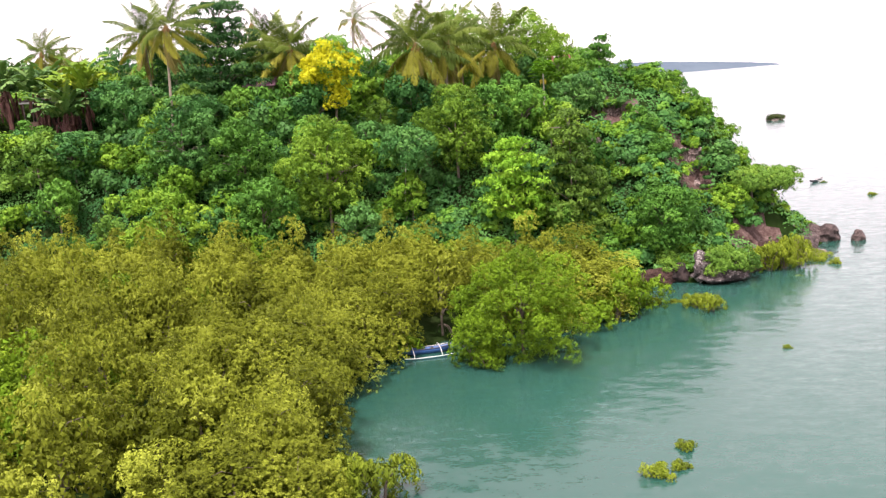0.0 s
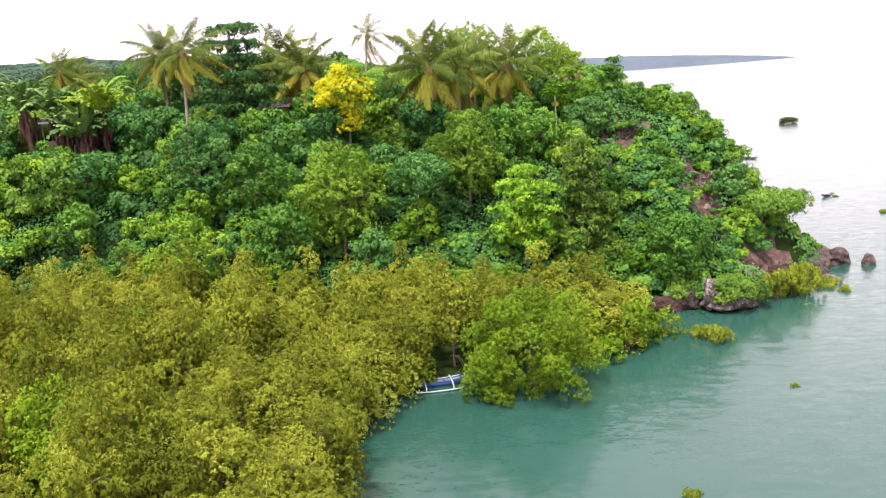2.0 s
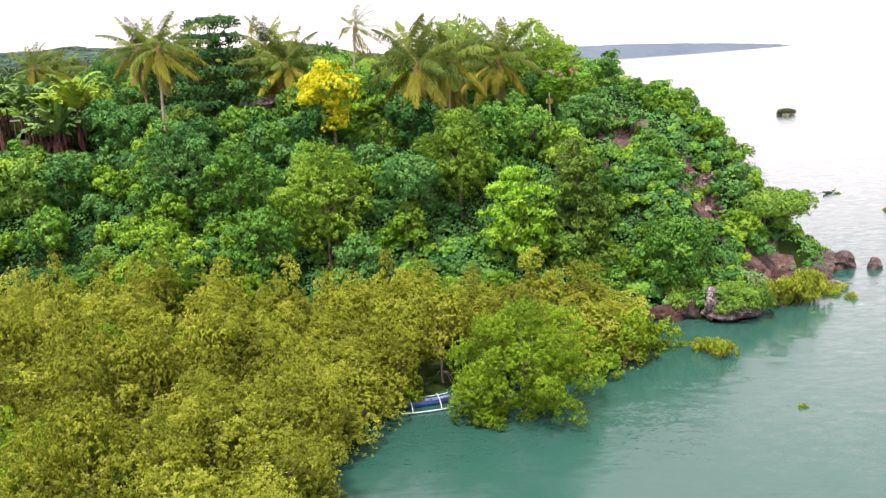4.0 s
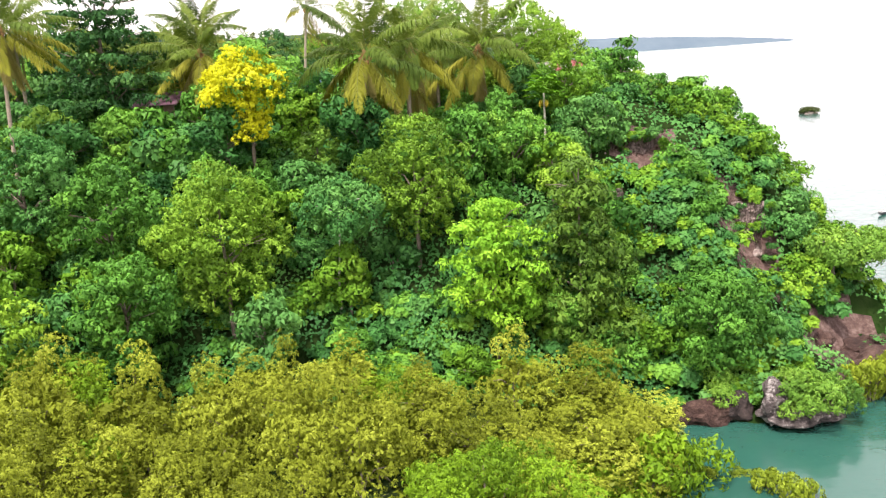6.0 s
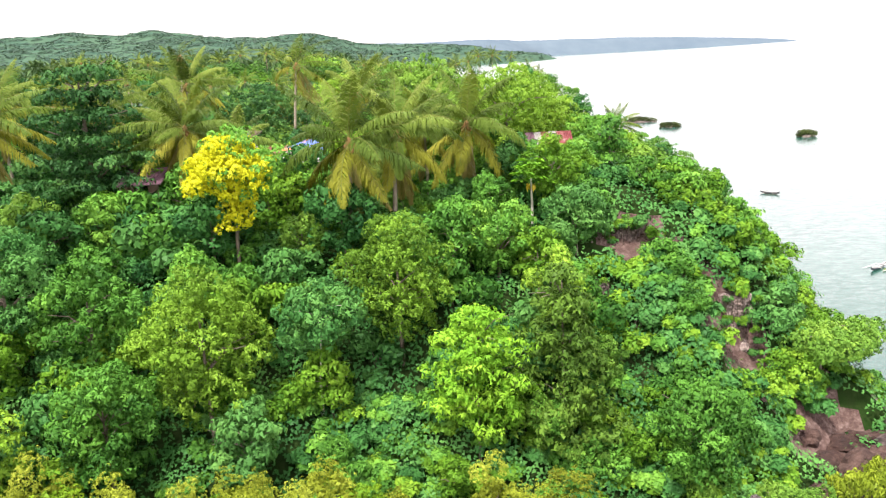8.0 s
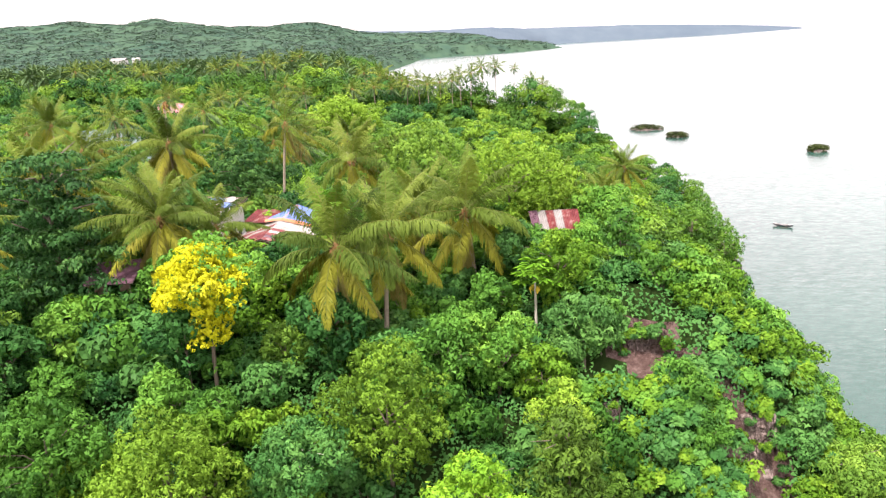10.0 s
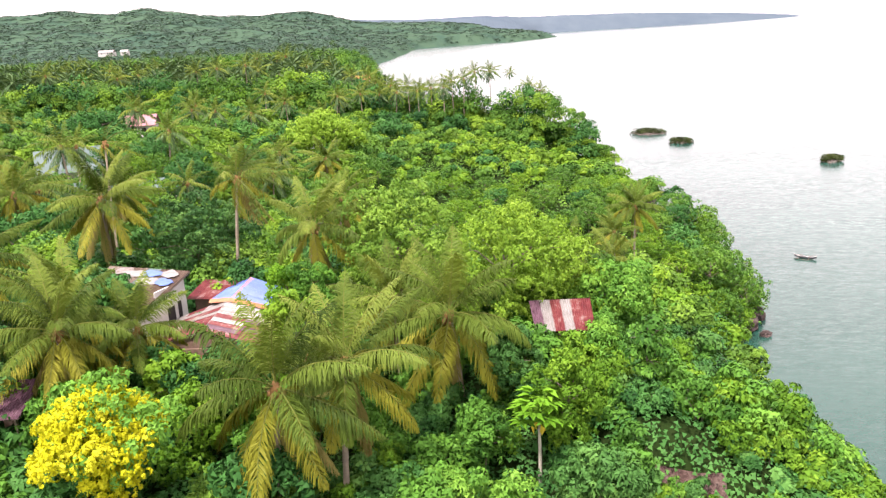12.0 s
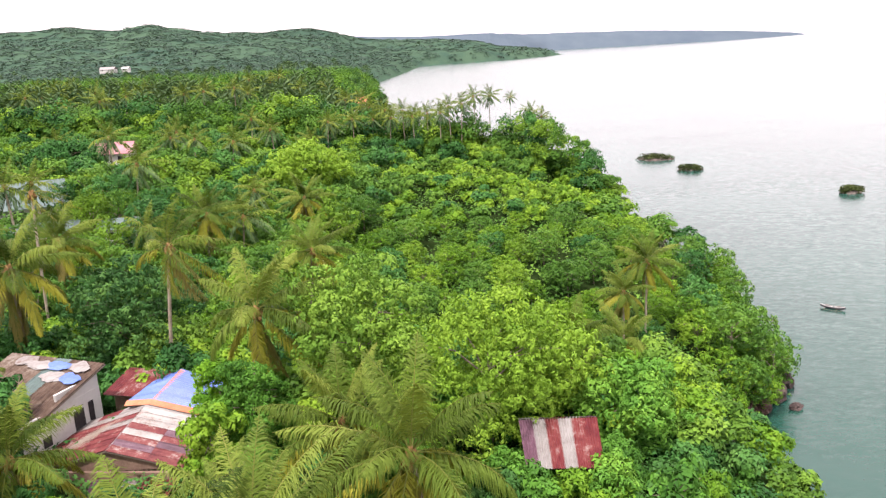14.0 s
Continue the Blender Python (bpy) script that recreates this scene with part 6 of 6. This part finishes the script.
def cap(p, q, mat, parent, w_=0.22):
    """A folded ridge cap from p to q."""
    p, q = np.array(p, float), np.array(q, float)
    d = unit((q - p)[None])[0]
    sd = unit(np.cross(d, (0, 0, 1.0))[None])[0] * w_
    v = [p + sd - (0, 0, w_ * 0.35), p + (0, 0, 0.06), p - sd - (0, 0, w_ * 0.35), q + sd - (0, 0, w_ * 0.35), q + (0, 0, 0.06), q - sd - (0, 0, w_ * 0.35)]
    return part("ridge_cap", quad_mesh("ridge_cap", v, [(0, 1, 4, 3), (1, 2, 5, 4)], M[mat]), parent)


# large house: rusty red hipped front with white patches, blue gabled back, orange caps
house = thing("house", "large house with patched rusty red and blue iron roofs", "house")
for lo, hi in [((-18.9, 92.3, 13.2), (-18.7, 97.4, 16.45)), ((-12.7, 92.3, 13.2), (-12.5, 97.4, 16.45)), ((-18.7, 92.3, 13.2), (-12.7, 92.5, 16.45)), ((-17.2, 100.9, 13.2), (-11.4, 101.1, 16.9)), ((-17.2, 97.6, 13.2), (-17.0, 100.9, 16.9)), ((-11.6, 97.6, 13.2), (-11.4, 100.9, 16.9))]:
    box("wall", lo, hi, "wall_brown" if lo[1] == 92.3 else "wall_white", house)
P0, P1 = (-15.9, 92.5, 17.55), (-15.6, 97.4, 18.1)
L0, L1 = (-20.6, 92.3, 16.3), (-19.9, 97.7, 16.6)
E0, E1 = (-12.0, 92.6, 16.5), (-12.0, 97.5, 17.2)
left = slope("roof", [P1, P0, L0, L1], "wood", house)
sheets(left, P0, P1, L1, L0, 8, 3, ["roof_red", "roof_red", "roof_red", "roof_red", "roof_white", "roof_red", "roof_white", "roof_white", "roof_red", "roof_red", "roof_red", "roof_red", "roof_red", "roof_red", "roof_white", "roof_red", "roof_red", "roof_white", "roof_red", "roof_red", "roof_red", "roof_red", "roof_white", "roof_white"], 0.03)
right = slope("roof", [P0, P1, E1, E0], "wood", house)
sheets(right, P0, P1, E1, E0, 9, 2, ["roof_red", "roof_purple", "roof_red", "roof_white", "roof_red", "roof_white", "roof_white", "roof_white", "roof_white", "roof_red", "roof_red", "roof_purple", "roof_red", "roof_purple", "roof_white", "roof_white", "roof_white", "roof_white"], 0.03)
RB0, RB1 = (-15.4, 97.3, 18.2), (-14.87, 100.6, 18.75)
C0, C1 = (-16.9, 97.3, 18.12), (-16.9, 100.8, 17.85)
D0, D1 = (-11.9, 97.3, 17.32), (-11.9, 100.8, 17.5)
bl = slope("roof", [(p[0], p[1], p[2] - 0.2) for p in (RB0, RB1, C1, C0)], "wood", house)
sheets(bl, RB0, RB1, C1, C0, 4, 1, ["roof_blue"], 0.03)
br = slope("roof", [(p[0], p[1], p[2] - 0.2) for p in (RB1, RB0, D0, D1)], "wood", house)
sheets(br, RB0, RB1, D1, D0, 4, 1, ["roof_blue"], 0.03)
cap(RB0, RB1, "ridge_orange", bl, 0.26)
cap((C0[0], C0[1], C0[2] + 0.08), (RB0[0], RB0[1], RB0[2] + 0.08), "ridge_orange", bl, 0.36)
cap((RB0[0], RB0[1], RB0[2] + 0.08), (D0[0], D0[1], D0[2] + 0.08), "ridge_orange", br, 0.36)
cap(P0, P1, "roof_white", right, 0.16)
slope("gable", [(L0[0] + 0.3, 92.6, L0[2]), (E0[0] - 0.3, 92.7, E0[2]), (P0[0], 92.65, P0[2] - 0.1)], "wall_brown", house, 0.05)
low = slope("roof", [(-20.0, 92.4, 16.0), (-12.2, 92.5, 16.05), (-12.2, 90.4, 15.5), (-19.8, 90.3, 15.5)], "wood", house)
sheets(low, (-20.0, 92.4, 16.0), (-12.2, 92.5, 16.05), (-12.2, 90.4, 15.5), (-19.8, 90.3, 15.5), 8, 1, ["roof_red", "roof_red", "roof_red", "roof_purple", "roof_red", "roof_white"], 0.03)
for x in (-18.3, -15.2, -12.1):
    box("post", (x - 0.06, 90.7, 13.2), (x + 0.06, 90.82, 15.5), "wood", house)

# white-walled house with a brown rusted roof
wh = thing("house", "white-walled house under a brown rusted roof", "house")
wall = box("wall", (0.0, 0.0, -3.4), (0.16, 5.8, 0.0), "wall_white", wh)
box("wall", (-6.2, 0.0, -3.4), (0.0, 0.16, -0.9), "wall_white", wh)
box("wall", (-6.2, 5.64, -3.4), (0.0, 5.8, 0.9), "wall_white", wh)
box("wall", (-6.36, 0.0, -3.4), (-6.2, 5.8, 0.0), "wall_white", wh)
box("wall", (0.002, 2.6, 0.0), (0.158, 5.78, 0.75), "wall_white", wh)
box("door", (0.17, 3.6, -2.9), (0.2, 4.4, -0.75), "dark_gap", wh, "dark open doorway")
box("door", (0.17, 4.75, -2.9), (0.2, 5.15, -0.6), "dark_gap", wh, "dark narrow doorway")
box("window", (0.17, 1.3, -1.9), (0.2, 1.9, -1.3), "dark_gap", wh, "dark small window")
deck = slope("roof", [(0.5, 6.2, 1.25), (-6.8, 6.2, 1.25), (-6.8, -0.6, -0.55), (0.5, -0.6, -0.55)], "wood", wh, 0.1)
sheets(deck, (-6.8, 6.2, 1.25), (0.5, 6.2, 1.25), (0.5, -0.6, -0.55), (-6.8, -0.6, -0.55), 6, 2, ["roof_brown", "roof_brown", "roof_brown", "roof_grey", "roof_brown"], 0.03)
for k, (x, y) in enumerate([(-0.8, 5.5), (-2.3, 5.4), (-3.6, 5.3), (-0.6, 4.5), (-4.8, 5.5), (-2.0, 4.4)]):
    sack = new("tarpaulin", rock_mesh("tarpaulin", (0.8, 0.42, 0.06), M["roof_blue" if k in (1, 3) else "roof_white"], 60 + k, 0.35))
    sack.parent = wh
    sack.matrix_basis = pose(x, y, 1.4 - (6.2 - y) * 0.265, 15, 0, (k * 7) % 20 - 10)
    tagged(sack, "crumpled pale tarpaulin on the roof")
wh.matrix_basis = pose(-21.0, 93.2, 18.6, 0, 0, -16)

# small reddish shed behind
sh2 = thing("shed", "small shed with a dull red roof", "shed")
box("wall", (-1.2, -1.0, -2.6), (1.2, 1.0, -0.2), "wall_brown", sh2)
dk = slope("roof", [(-1.6, 1.4, 0.4), (1.6, 1.4, 0.4), (1.6, -1.4, -0.2), (-1.6, -1.4, -0.2)], "wood", sh2)
sheets(dk, (-1.6, 1.4, 0.4), (1.6, 1.4, 0.4), (1.6, -1.4, -0.2), (-1.6, -1.4, -0.2), 4, 1, ["roof_red"], 0.03)
sh2.matrix_basis = pose(-18.0, 101.2, 17.6, 0, 0, -10)

# lookout shed with a red and white patched roof on timber posts
shed = thing("shed", "small open shed with a patched red and white iron roof", "shed")
dk = slope("roof", [(-2.0, 1.7, 0.42), (1.8, 1.9, 0.42), (1.8, -1.5, -0.35), (-1.7, -1.6, -0.35)], "wood", shed)
sheets(dk, (-2.0, 1.7, 0.42), (1.8, 1.9, 0.42), (1.8, -1.5, -0.35), (-1.7, -1.6, -0.35), 6, 1, ["roof_purple", "roof_white", "roof_red", "roof_white", "roof_red", "roof_red"], 0.03)
dk2 = slope("roof", [(-2.0, 1.75, 0.4), (1.8, 1.95, 0.4), (1.75, 2.6, 0.1), (-1.95, 2.5, 0.1)], "wood", shed)
sheets(dk2, (-2.0, 1.75, 0.42), (1.8, 1.95, 0.42), (1.75, 2.6, 0.12), (-1.95, 2.5, 0.12), 5, 1, ["roof_white", "roof_purple", "roof_red"], 0.03)
for x, y in [(-0.3, -1.3), (1.05, -1.3), (-1.7, 1.4), (1.5, 1.5)]:
    box("post", (x - 0.07, y - 0.07, -4.2), (x + 0.07, y + 0.07, -0.3 if y < 0 else 0.25), "wood", shed)
box("beam", (-0.4, -1.36, -0.5), (1.7, -1.24, -0.4), "wood", shed)
shed.matrix_basis = pose(7.7, 90.6, 18.75, 0, 0, 0)

# dark hut under the trees at the plateau's edge
hut = thing("hut", "dark hut with a faded purple roof under trees", "hut")
box("wall", (-1.9, 0.0, -2.4), (-1.0, 0.15, -0.1), "wall_brown", hut)
box("wall", (0.5, 0.0, -2.4), (1.5, 0.15, -0.1), "wall_brown", hut, "pale pinkish board wall")
box("wall", (-1.9, 2.4, -2.4), (1.9, 2.55, 0.3), "dark_gap", hut)
dk = slope("roof", [(-2.4, 2.7, 0.65), (2.2, 2.7, 0.65), (2.2, -0.8, -0.15), (-2.4, -0.8, -0.15)], "wood", hut)
sheets(dk, (-2.4, 2.7, 0.65), (2.2, 2.7, 0.65), (2.2, -0.8, -0.15), (-2.4, -0.8, -0.15), 5, 1, ["roof_purple"], 0.03)
for x in (-2.1, -0.4, 1.8):
    box("post", (x - 0.06, -0.6, -2.4), (x + 0.06, -0.48, -0.12), "wood", hut)
hut.matrix_basis = pose(-22.3, 80.2, 18.1, 0, 0, 6) @ Matrix.Diagonal((0.7, 0.9, 1, 1))


# small dark shelter behind the banana clumps, with a white beam
shelter = thing("shelter", "small dark shelter with a white beam behind bananas", "shelter")
for x, y in [(-1.3, -0.8), (1.2, -0.8), (-1.3, 1.0), (1.2, 1.0)]:
    box("post", (x - 0.06, y - 0.06, -3.2), (x + 0.06, y + 0.06, -0.08), "wood", shelter)
box("wall", (-1.2, 1.07, -3.2), (1.1, 1.17, -0.1), "dark_gap", shelter)
box("wall", (-1.3, -0.9, -3.2), (1.2, -0.87, -1.9), "wall_brown", shelter)
box("beam", (-1.6, -1.0, -0.06), (1.4, -0.88, 0.12), "boat_white", shelter, "white painted beam")
dk = slope("roof", [(-1.7, 1.3, 0.5), (1.5, 1.3, 0.5), (1.5, -1.0, 0.16), (-1.7, -1.0, 0.16)], "roof_brown", shelter)
shelter.matrix_basis = pose(-46.0, 81.2, 17.9, 0, 0, 4)


def far_house(x, y, z, w_, d_, h, roof, rz, label):
    """A small gabled house: walls, two roof slopes, door and windows."""
    t = thing("house", label, "house", "houses among the trees")
    box("wall", (-w_ / 2, -d_ / 2, -4.5), (w_ / 2, d_ / 2, 0), "wall_white", t)
    e = 0.5
    for sg in (-1, 1):
        slope("roof", [(-w_ / 2 - e, 0, h), (w_ / 2 + e, 0, h), (w_ / 2 + e, sg * (d_ / 2 + e), -0.2), (-w_ / 2 - e, sg * (d_ / 2 + e), -0.2)][::sg], roof, t, 0.1)
    for x0 in (-w_ * 0.3, w_ * 0.12):
        box("window", (x0, -d_ / 2 - 0.03, -1.7), (x0 + 1.0, -d_ / 2 - 0.002, -0.7), "dark_gap", t)
    t.matrix_basis = pose(x, y, z, 0, 0, rz)


far_house(-75.0, 215.5, 19.6, 6.8, 5.0, 1.9, "roof_pink", 12, "pink-roofed house among distant trees")
far_house(-67.0, 211.0, 17.4, 5.0, 4.0, 1.0, "roof_brown", -20, "small pale-roofed house among trees")
far_house(-69.5, 175.0, 16.6, 9.5, 8.0, 3.3, "roof_grey", 30, "white house with a grey-green roof")
far_house(-56.0, 154.5, 16.6, 9.0, 4.5, 0.9, "roof_grey", 20, "low grey-roofed house behind the palms")
far_house(-46.5, 158.0, 16.2, 5.0, 3.5, 0.9, "roof_grey", 10, "low pale-roofed house behind the palms")
far_house(-35.0, 209.5, 15.6, 3.5, 3.0, 1.0, "roof_grey", 40, "small grey roof showing among trees")
far_house(-48.5, 348.0, 19.0, 4.6, 4.0, 1.8, "ridge_orange", 0, "orange-roofed house on the coast")
far_house(-41.5, 352.0, 14.6, 3.5, 3.0, 1.2, "roof_brown", 0, "brown thatched hut on the coast")
far_house(-446.0, 960.0, max(30.0, one_z(-446, 960) + 5.0), 17.0, 9.0, 2.4, "roof_white", 0, "long white building at the foot of hills")
far_house(-428.0, 966.0, max(30.0, one_z(-428, 966) + 4.5), 8.0, 6.0, 1.8, "wall_white", 0, "white building at the foot of hills")
